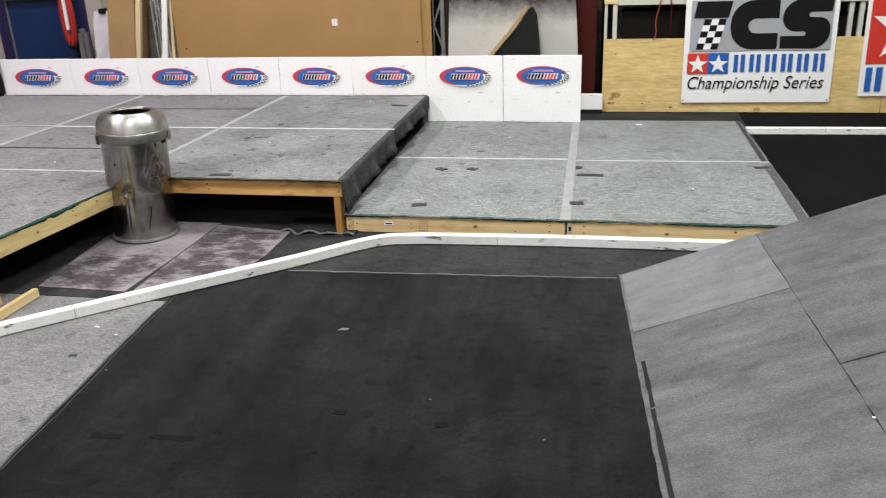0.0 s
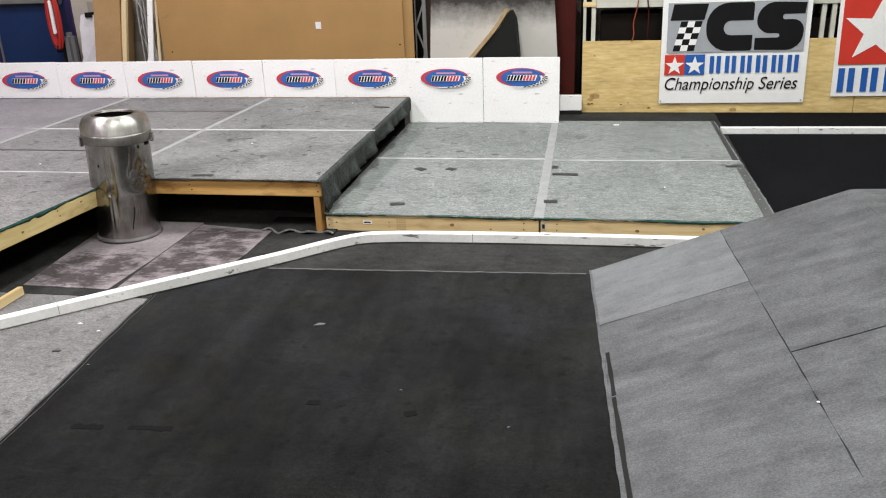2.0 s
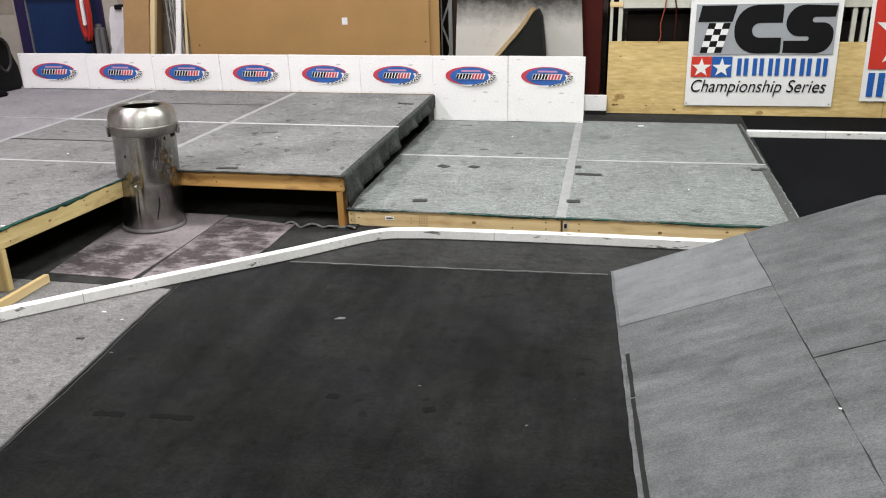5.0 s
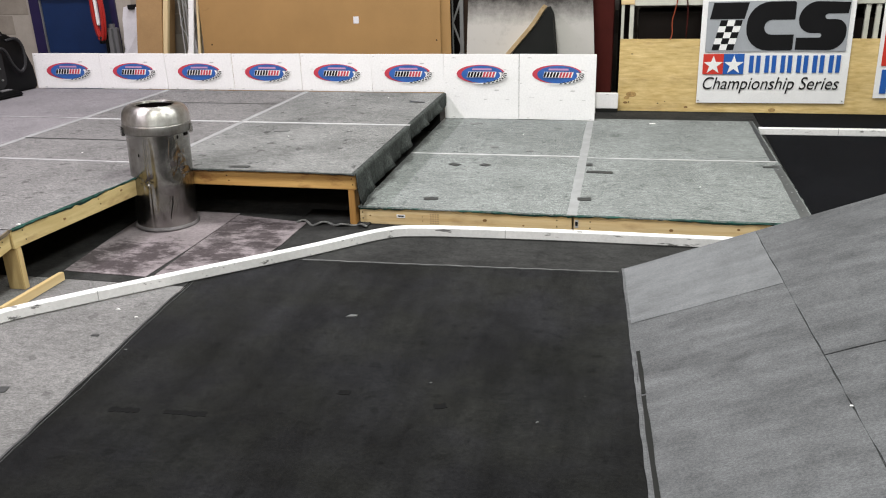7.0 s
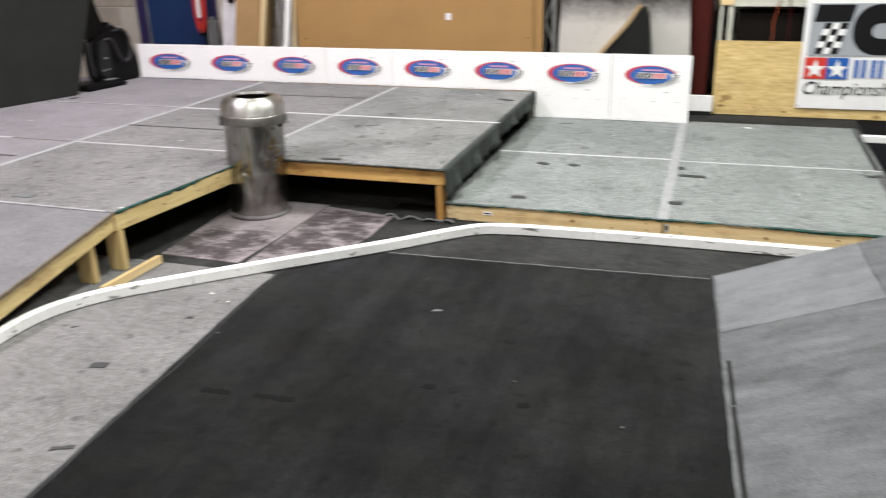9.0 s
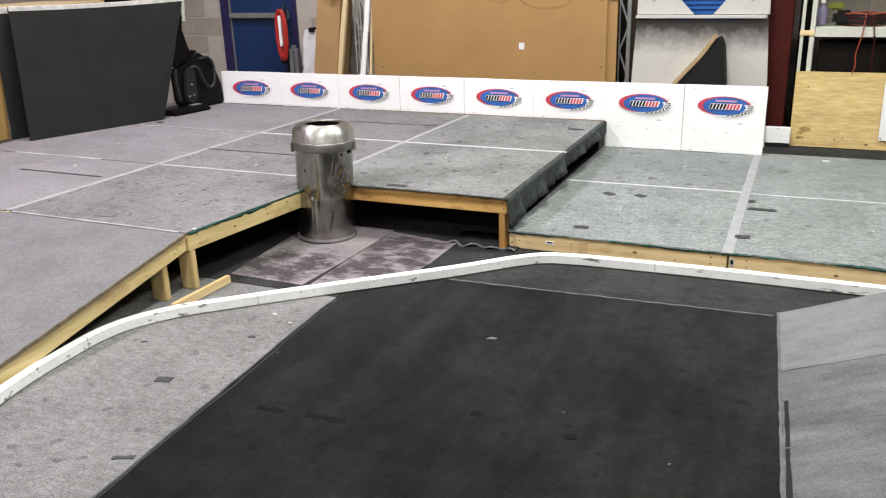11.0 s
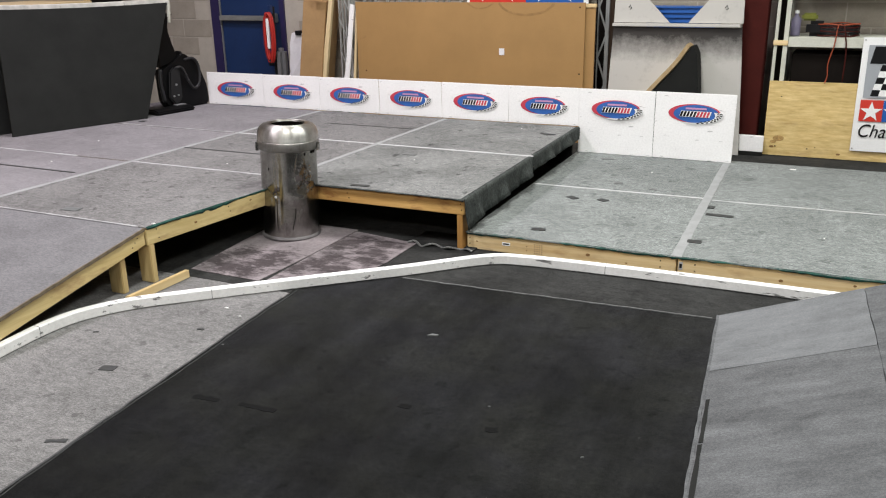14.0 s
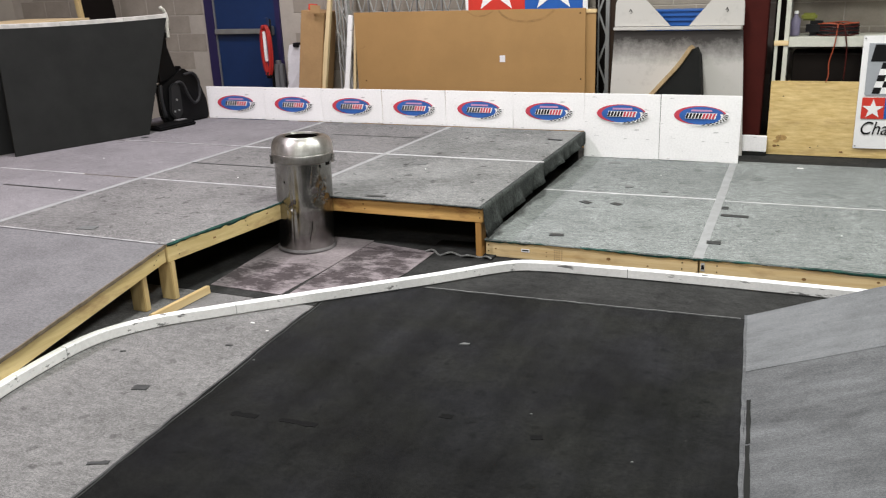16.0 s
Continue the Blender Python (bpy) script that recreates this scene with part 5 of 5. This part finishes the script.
for k in range(18):
    for z0 in (0.04, 0.51, 0.98, 1.45):
        for me in bar_meshes:
            ob = new("lattice_bar", me)
            ob.parent = gate
            ob.location = (-4.02 + 0.135 * k, 0, z0)
bunch = thing("folded_gate", "folded grey steel gate leaves leaning in a bunch", "gate", pose(-3.96, 8.12, 0))
rnd = random.Random(4)
for k in range(7):
    x = -0.07 + 0.022 * k
    bm = bmesh.new()
    tube(bm, [(x + rnd.uniform(-0.02, 0.05), 0.02 * (k % 3), 0.0), (x + rnd.uniform(-0.05, 0.03), 0.02 * (k % 3) + 0.05, 1.7)], 0, flat=(0.006, 0.012))
    part("gate_bar", bm, GATE_GREY, bunch)
for k in range(5):
    z0 = 0.1 + 0.33 * k
    for s in (-1, 1):
        bm = bmesh.new()
        tube(bm, [(-0.075 * s, -0.02, z0), (0.085 * s, -0.012, z0 + 0.33)], 0, flat=(0.006, 0.003))
        part("cross_bar", bm, GATE_GREY, bunch)

# hardboard sheets
sheet = thing("hardboard_sheet", "large plain brown hardboard sheet standing on edge", "board", pose(-2.565, 7.955, 0, 0, 0, 0))
block("sheet", (-1.185, 0, 0.0), (1.145, 0.012, 1.247), HARDBOARD, sheet, "", 0.002)
for pts, w in (((0.33, 1.240), (0.38, 1.19), (0.48, 1.15), (0.60, 1.14), (0.72, 1.155), (0.80, 1.19), (0.86, 1.235)), 0.010), (((0.02, 1.238), (0.10, 1.195), (0.20, 1.20), (0.28, 1.238)), 0.006), (((-1.15, 0.90), (-1.11, 0.905), (-1.08, 0.925)), 0.003):
    bm = bmesh.new()
    tube(bm, spline([(px, -0.001, pz) for px, pz in pts], 6), 0, flat=(0.0006, w))
    part("water_stain", bm, HARDBOARD_STAIN, sheet, "faint tide mark")
for sx, sz in ((1.09, 1.20), (1.10, 0.62), (-1.10, 0.58)):
    block("nail", (sx, -0.0015, sz), (sx + 0.012, 0.0, sz + 0.012), DARK_SPACE, sheet, bevel=0)
block("price_tag", (0.335, -0.003, 0.775), (0.387, -0.001, 0.836), PAPER, sheet, "small white paper label", 0.0)
sheet2 = thing("hardboard_sheet", "brown hardboard sheet standing behind another, pine batten on top", "board", pose(-2.45, 7.985, 0))
block("sheet", (-1.1, 0, 0.0), (1.115, 0.012, 1.20), HARDBOARD, sheet2, "", 0.002)
block("batten", (0.8, -0.01, 1.202), (1.12, 0.03, 1.235), PINE_X, sheet2)


def star(cx, cz, r, turn=0.0):
    return [(cx + (r if k % 2 == 0 else 0.4 * r) * math.sin(radians(36 * k + turn)), cz + (r if k % 2 == 0 else 0.4 * r) * math.cos(radians(36 * k + turn))) for k in range(10)]


sign = thing("star_sign", "square red and blue sign with two white stars, white border", "sign", pose(-2.075, 8.244, 1.2))
block("backing", (-0.60, 0, 0.0), (0.60, 0.01, 0.64), INK_WHITE, sign, "", 0.002)
decal("red_field", rect(-0.57, 0.0, 0.0, 0.58), -0.0005, INK_RED, sign)
decal("blue_field", rect(0.0005, 0.0, 0.555, 0.58), -0.0005, INK_BLUE, sign)
decal("white_star", star(-0.285, 0.26, 0.27), -0.003, INK_WHITE, sign)
decal("white_star", star(0.28, 0.26, 0.27), -0.003, INK_WHITE, sign)

# steel lattice post, dark post
post = thing("lattice_post", "grey steel rack post with zigzag bracing", "rack post", pose(-1.295, 8.08, 0))
for dx in (-0.045, 0.025):
    block("angle", (dx, 0, 0), (dx + (0.008 if dx < 0 else 0.034), 0.03, 2.4), STEEL_GREY, post, "", 0.002)
for k in range(10):
    bm = bmesh.new()
    xs = (-0.04, 0.04) if k % 2 else (0.04, -0.04)
    tube(bm, [(xs[0], 0.015, 0.1 + 0.22 * k), (xs[1], 0.015, 0.32 + 0.22 * k)], 0, flat=(0.004, 0.008))
    part("brace", bm, STEEL_GREY, post)
tagged(solid("dark_post", (-1.245, 8.1, 0), (-1.15, 8.2, 3.0), BROWN_POST, "dark brown square post", "", "post"), category="post")

# white sooty stand with two ears
stand = thing("sooty_stand", "white painted wooden stand with two rounded ears, sooty stains", "stand", pose(-0.615, 7.9, 0))
bm = bmesh.new()
prism(bm, [(-0.585, 0.0), (0.585, 0.0), (0.545, 0.75), (0.525, 1.05), (-0.535, 1.05), (-0.55, 0.75)], "y", 0.0, 0.018)
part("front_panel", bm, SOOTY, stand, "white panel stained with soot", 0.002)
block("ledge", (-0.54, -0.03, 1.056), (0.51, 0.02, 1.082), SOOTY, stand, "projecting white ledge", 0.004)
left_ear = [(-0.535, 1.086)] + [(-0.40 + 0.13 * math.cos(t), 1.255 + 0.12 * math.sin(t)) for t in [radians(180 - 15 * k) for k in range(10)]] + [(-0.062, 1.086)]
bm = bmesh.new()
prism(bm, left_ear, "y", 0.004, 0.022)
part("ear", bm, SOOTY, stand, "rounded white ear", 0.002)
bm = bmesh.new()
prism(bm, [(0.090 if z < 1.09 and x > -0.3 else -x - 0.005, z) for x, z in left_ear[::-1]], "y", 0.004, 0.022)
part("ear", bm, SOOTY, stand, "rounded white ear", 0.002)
for sx in (-0.40, 0.39):
    bm = bmesh.new()
    tube(bm, [(sx - 0.012, 0.003, 1.21), (sx, 0.003, 1.23), (sx + 0.012, 0.003, 1.205), (sx, 0.003, 1.195)], 0.004, 6)
    part("hook", bm, INK_BLACK, stand)
crate_b = thing("blue_crate", "blue ribbed plastic crate behind the white stand", "crate", pose(-0.615, 8.2, 0))
block("crate_body", (-0.3, -0.1, 0.0), (0.3, 0.15, 1.205), BLUE_BIN, crate_b, "", 0.01)
for z in (1.08, 1.12, 1.16, 1.20):
    block("rib", (-0.305, -0.112, z - 0.008), (0.305, -0.101, z + 0.008), BLUE_BIN, crate_b, "", 0.004)

# small curved jump
jump = thing("curved_jump", "small black-sided jump with a curved pale wooden top", "jump", pose(0, 7.72, 0))
curve = [(-1.2, 0.02), (-1.02, 0.20), (-0.86, 0.44), (-0.71, 0.62), (-0.58, 0.77), (-0.478, 0.922)]
top = [(p.x, p.z) for p in spline([(x, 0, z) for x, z in curve], 5)]
bm = bmesh.new()
prism(bm, [(-0.36, 0.0), (-0.375, 0.55), (-0.405, 0.85), (-0.437, 0.915)] + [(x + 0.022, z - 0.012) for x, z in top[::-1]] + [(-1.2, 0.0)], "y", 0.006, 0.2)
part("side_panel", bm, BLACK_BOARD, jump, "black painted side")
bm = bmesh.new()
tube(bm, [(x, 0.10, z) for x, z in top], 0, flat=(0.11, 0.018))
part("ride_surface", bm, OLD_WOOD, jump, "curved pale wooden surface")

# red steel column
column = thing("steel_column", "dark oxide-red steel I-beam column", "column", pose(0.004, 8.12, 0), "", "structure")
block("flange", (-0.107, -0.11, 0), (0.087, -0.095, 5), RED_STEEL, column)
block("flange", (-0.107, 0.095, 0), (0.087, 0.11, 5), RED_STEEL, column)
block("web", (-0.006, -0.094, 0), (0.006, 0.094, 5), RED_STEEL, column)
curb = thing("white_curb", "white painted timber curb along the wall", "curb", pose(0.03, 7.93, 0))
block("curb_board", (-0.35, 0, 0.035), (0.13, 0.04, 0.17), WHITE_BOARD, curb)
block("foot", (-0.35, 0.003, 0.0), (0.13, 0.037, 0.034), BLACK_BOARD, curb)

# storage shelf
shelf = thing("storage_shelf", "cream metal storage shelf with dark boxes, behind the plywood", "shelf", pose(0, 8.03, 0))
for px in (0.155, 0.225, 1.98, 2.09, 2.17, 3.9):
    block("post", (px, 0.0, 0), (px + (0.036 if px > 0.2 else 0.025), 0.035, 2.2), WHITE_METAL, shelf, "", 0.002)
    block("post", (px, 0.41, 0), (px + 0.036, 0.445, 2.2), WHITE_METAL, shelf, "", 0.002) if px > 0.2 else None
# the 1.50 board is unseen, set that low to shade the wall behind
for z in (0.30, 0.955, 1.50):
    block("shelf_board", (0.265, 0.0, z), (4.0, 0.44, z + 0.02), WHITE_METAL, shelf, "", 0.002)
    block("shelf_lip", (0.265, -0.012, z - 0.055), (4.0, -0.001, z + 0.022), WHITE_METAL, shelf, "cream shelf front", 0.002)
block("bracket", (0.15, -0.01, 0.91), (0.262, 0.02, 0.95), PINE_X, shelf, "", 0.002)
for bx, bw, bh in ((0.30, 0.72, 0.52), (1.06, 0.8, 0.5), (1.9, 0.9, 0.46), (2.85, 0.9, 0.5)):
    t = thing("storage_box", "dark storage box on the lower shelf", "box", pose(bx, 8.06, 0.322), "shelf boxes")
    block("box_body", (0, 0.03, 0), (bw, 0.38, bh), DARK_SPACE, t, "", 0.01)
# dark sheets added to paint the shade in the gaps by shelf and post
side_panel = thing("dark_board", "added dark sheet painting the shaded gap beside the shelf", "board", pose(0.13, 8.32, 0), "dark boards")
block("sheet", (0, 0, 0), (0.12, 0.02, 2.3), DARK_SPACE, side_panel, "", 0.002)
post_panel = thing("dark_board", "added dark sheet painting the shaded gap behind the rack post", "board", pose(-1.42, 8.32, 0), "dark boards")
block("sheet", (0, 0, 0), (0.30, 0.02, 2.3), DARK_SPACE, post_panel, "", 0.002)
coil = thing("extension_cord", "orange extension cord coiled on the shelf, one end hanging down", "cord", pose(0.62, 8.20, 0.977))
for k in range(9):
    bm = bmesh.new()
    r = random.Random(k)
    n = 28
    tube(bm, [((0.15 + 0.012 * r.random()) * math.cos(2 * math.pi * i / n), 0.10 * math.sin(2 * math.pi * i / n), 0.008 + 0.011 * k + 0.004 * math.sin(i + k)) for i in range(n + 1)], 0.006, 6)
    part("cord_loop", bm, ORANGE_CORD if k == 8 else BLACK_PLASTIC if k % 3 != 0 else RED_STEEL, coil, smooth=True)
bm = bmesh.new()
tube(bm, spline([(0.02, -0.08, 0.10), (0.0, -0.17, 0.085), (-0.01, -0.195, -0.05), (-0.04, -0.195, -0.20), (-0.035, -0.2, -0.30), (-0.05, -0.21, -0.36)], 7), 0.0045, 6)
part("hanging_end", bm, ORANGE_CORD, coil, "orange cord end hanging down", smooth=True)
bm = bmesh.new()
tube(bm, spline([(0.03, -0.08, 0.09), (0.05, -0.18, 0.07), (0.08, -0.195, -0.1), (0.08, -0.195, -0.34)], 6), 0.005, 6)
part("hanging_end", bm, RED_STEEL, coil, smooth=True)
drill = thing("power_tool", "black and yellow power tool lying on the shelf", "power tool", pose(0.40, 8.2, 0.977))
block("tool_body", (-0.02, -0.06, 0.0), (0.14, 0.06, 0.12), BLACK_PLASTIC, drill, "", 0.03)
block("tool_top", (-0.06, -0.04, 0.121), (0.06, 0.04, 0.18), YELLOW, drill, "yellow casing", 0.015)
bottle = thing("plastic_bottle", "lilac plastic bottle on the shelf", "bottle", pose(0.30, 8.17, 0.977))
bm = bmesh.new()
lathe(bm, [(0.0, 0.0), (0.035, 0.001), (0.038, 0.01), (0.038, 0.13), (0.014, 0.16), (0.014, 0.18)], 16)
part("bottle_body", bm, LILAC, bottle, smooth=True)
bm = bmesh.new()
lathe(bm, [(0.017, 0.178), (0.017, 0.20), (0.0, 0.202)], 12)
part("cap", bm, INK_WHITE, bottle, smooth=True)

# plywood sheet and banners
ply = thing("plywood_sheet", "long knotty pine plywood sheet standing on edge", "board", pose(0, 8.0, 0))
block("sheet", (0.155, 0, 0.004), (2.42, 0.018, 0.625), PLY, ply, "", 0.002)
block("sheet", (2.424, 0, 0.004), (4.86, 0.018, 0.625), PLY, ply, "", 0.002)
for kx, kz, s in ((0.27, 0.15, 0.045), (0.232, 0.12, 0.025), (0.222, 0.078, 0.018), (0.25, 0.082, 0.009), (0.50, 0.075, 0.008), (0.56, 0.09, 0.006), (0.74, 0.045, 0.016), (1.45, 0.03, 0.03), (0.26, 0.50, 0.007)):
    bm = bmesh.new()
    prism(bm, ellipse(kx, kz, s, 0.55 * s, n=14), "y", -0.0012, 0.0)
    part("knot", bm, BROWN_POST if s < 0.01 else KNOT_BROWN if s < 0.02 else KNOT_TAN, ply)


def text_part(body, size, x, z, y, material, parent, width, shear=0.0):
    cu = bpy.data.curves.new("lettering", "FONT")
    cu.body, cu.size, cu.extrude, cu.shear = body, size, 0.0008, shear
    tmp = new("lettering_source", cu)
    me = bpy.data.meshes.new_from_object(tmp.evaluated_get(bpy.context.evaluated_depsgraph_get()))
    bpy.data.objects.remove(tmp)
    xs = [v.co.x for v in me.vertices]
    k = width / (max(xs) - min(xs))
    me.transform(Matrix.Translation((x - min(xs) * k, y, z)) @ Matrix.Rotation(radians(90), 4, "X") @ Matrix.Diagonal((k, 1, 1, 1)))
    me.materials.append(material)
    ob = new("lettering", me)
    ob.parent = parent
    return ob


def vinyl(parent, w, h, seed, amp=0.006):
    """A hanging vinyl sheet with soft ripples; returns it."""
    bm = bmesh.new()
    nx, nz = 40, 30
    grid = [[bm.verts.new((w * i / nx, 0.004 * math.sin(3 * i / nx * math.pi + seed) * (j / nz), h * j / nz)) for j in range(nz + 1)] for i in range(nx + 1)]
    for i in range(nx):
        for j in range(nz):
            bm.faces.new((grid[i][j], grid[i + 1][j], grid[i + 1][j + 1], grid[i][j + 1]))
    ob = part("vinyl_sheet", bm, VINYL, parent, "white glossy vinyl")
    md = ob.modifiers.new("thick", "SOLIDIFY")
    md.thickness = 0.002
    return ob


BW, BH = 1.19, 0.90
banner = thing("race_banner", "white vinyl banner with black and blue print hung on plywood", "banner", pose(0.822, 7.985, 0.088, -0.6, -0.4, 0))
vinyl(banner, BW, BH, 0.0)
FY = -0.008
decal("grey_field", rect(0.045, 0.432, 1.15, 0.842), FY, INK_GREY, banner)
# big black slab shapes
decal("black_shape", [(0.065, 0.70), (0.34, 0.70), (0.37, 0.832), (0.09, 0.832)], FY - 0.003, INK_BLACK, banner)


def hook_shape(x0, x1, z0, z1, slot0, slot1, slot_x, r):
    """A fat rounded slab with a slot from its right side."""
    out = []
    for cx, cz, t0 in ((x0 + r, z0 + r, 180), (x1 - 0.02, z0 + 0.02, 270)):
        rr = r if t0 == 180 else 0.02
        out += [(cx + rr * math.cos(radians(t0 + 15 * k)), cz + rr * math.sin(radians(t0 + 15 * k))) for k in range(7)]
    out += [(x1, slot0)]
    h = (slot1 - slot0) / 2
    out += [(slot_x - h * math.sin(radians(180 * k / 8)), slot0 + h - h * math.cos(radians(180 * k / 8))) for k in range(9)]
    out += [(x1, slot1)]
    for cx, cz, t0 in ((x1 - 0.02, z1 - 0.02, 0), (x0 + r, z1 - r, 90)):
        rr = r if t0 == 90 else 0.02
        out += [(cx + rr * math.cos(radians(t0 + 15 * k)), cz + rr * math.sin(radians(t0 + 15 * k))) for k in range(7)]
    return out


decal("black_shape", hook_shape(0.36, 0.735, 0.442, 0.835, 0.57, 0.69, 0.56, 0.18), FY - 0.003, INK_BLACK, banner)
def arc(cx, cz, r, t0, t1, n=8):
    return [(cx + r * math.cos(radians(t0 + (t1 - t0) * k / n)), cz + r * math.sin(radians(t0 + (t1 - t0) * k / n))) for k in range(n + 1)]


# slab with one slot from each side
slab = [(0.755, 0.447)] + arc(1.005, 0.572, 0.13, -90, 0) + arc(1.045, 0.60, 0.09, 0, 90)
slab += arc(0.985, 0.712, 0.022, 270, 90) + [(1.135, 0.734), (1.145, 0.822)] + arc(0.905, 0.69, 0.142, 90, 180) + arc(0.873, 0.69, 0.11, 180, 270)
slab += arc(0.93, 0.562, 0.018, 90, -90) + [(0.755, 0.544)]
decal("black_shape", slab, FY - 0.003, INK_BLACK, banner)
for i in range(3):
    for j in range(5):
        x, z = 0.095 + 0.058 * i + 0.012 * j, 0.447 + 0.049 * j
        decal("check", [(x, z), (x + 0.057, z), (x + 0.068, z + 0.048), (x + 0.011, z + 0.048)], FY - 0.003, INK_BLACK if (i + j) % 2 == 0 else INK_WHITE, banner)
decal("red_square", rect(0.035, 0.245, 0.20, 0.415), FY, INK_RED, banner)
decal("blue_square", rect(0.201, 0.245, 0.366, 0.415), FY, INK_BLUE, banner)
decal("white_star", star(0.118, 0.322, 0.082), FY - 0.003, INK_WHITE, banner)
decal("white_star", star(0.284, 0.322, 0.082), FY - 0.003, INK_WHITE, banner)
for k in range(12):
    x = 0.40 + 0.0625 * k + (0.008 if k % 2 == 0 else 0.0)
    decal("blue_bar", rect(x, 0.258, x + 0.034, 0.40), FY, INK_BLUE, banner)
text_part("Championship Series", 0.15, 0.045, 0.118, FY, INK_BLACK, banner, 1.085, 0.25)
for ex, ez in ((0.015, 0.02), (BW - 0.02, 0.02), (0.015, BH - 0.02), (BW - 0.02, BH - 0.02)):
    decal("eyelet", ellipse(ex, ez, 0.006, 0.006, n=10), FY + 0.002, STEEL_GREY, banner)
banner2 = thing("star_banner", "white vinyl banner with a red field and large white star", "banner", pose(2.225, 7.985, 0.145, -0.6, -0.6, 0))
vinyl(banner2, 1.15, 0.88, 1.0)
decal("red_field", rect(0.03, 0.265, 0.58, 0.83), FY, INK_RED, banner2)
decal("blue_field", rect(0.582, 0.265, 1.12, 0.83), FY, INK_BLUE, banner2)
decal("white_star", star(0.31, 0.535, 0.28, 4), FY - 0.003, INK_WHITE, banner2)
decal("white_star", star(0.85, 0.535, 0.28, 4), FY - 0.003, INK_WHITE, banner2)
for k in range(12):
    x = 0.03 + 0.09 * k + (0.012 if k % 2 == 0 else 0.0)
    decal("blue_bar", rect(x, 0.04, x + 0.05, 0.235), FY, INK_BLUE, banner2)
scrap = thing("paper_scrap", "small white paper scrap on the low platform", "litter", pose(0.444, 7.051, LOW_Z + 0.0005))
block("scrap", (-0.022, -0.012, 0), (0.022, 0.012, 0.004), SOIL, scrap, bevel=0.001)

# ---- wall blocks, last ----
bm = bmesh.new()
box(bm, (0.005, -0.004, 0.005), (0.400, -0.0005, 0.200))
bmesh.ops.bevel(bm, geom=[e for e in bm.edges if min(v.co.y for v in e.verts) < -0.003 and max(v.co.y for v in e.verts) < -0.003], offset=0.0025, segments=1, affect="EDGES")
full_mesh = bpy.data.meshes.new("wall_block")
bm.to_mesh(full_mesh)
bm.free()
full_mesh.materials.append(BLOCK)
for row in range(3, 9):
    for col in range(-22, 9):
        x = 0.405 * col + (0.2025 if row % 2 else 0.0) + 0.06
        if x + 0.405 > DOOR_L and x < DOOR_R:
            continue
        ob = new("wall_block", full_mesh)
        ob.parent = wall_back
        ob.location = (x, WALL_Y, 0.205 * row)
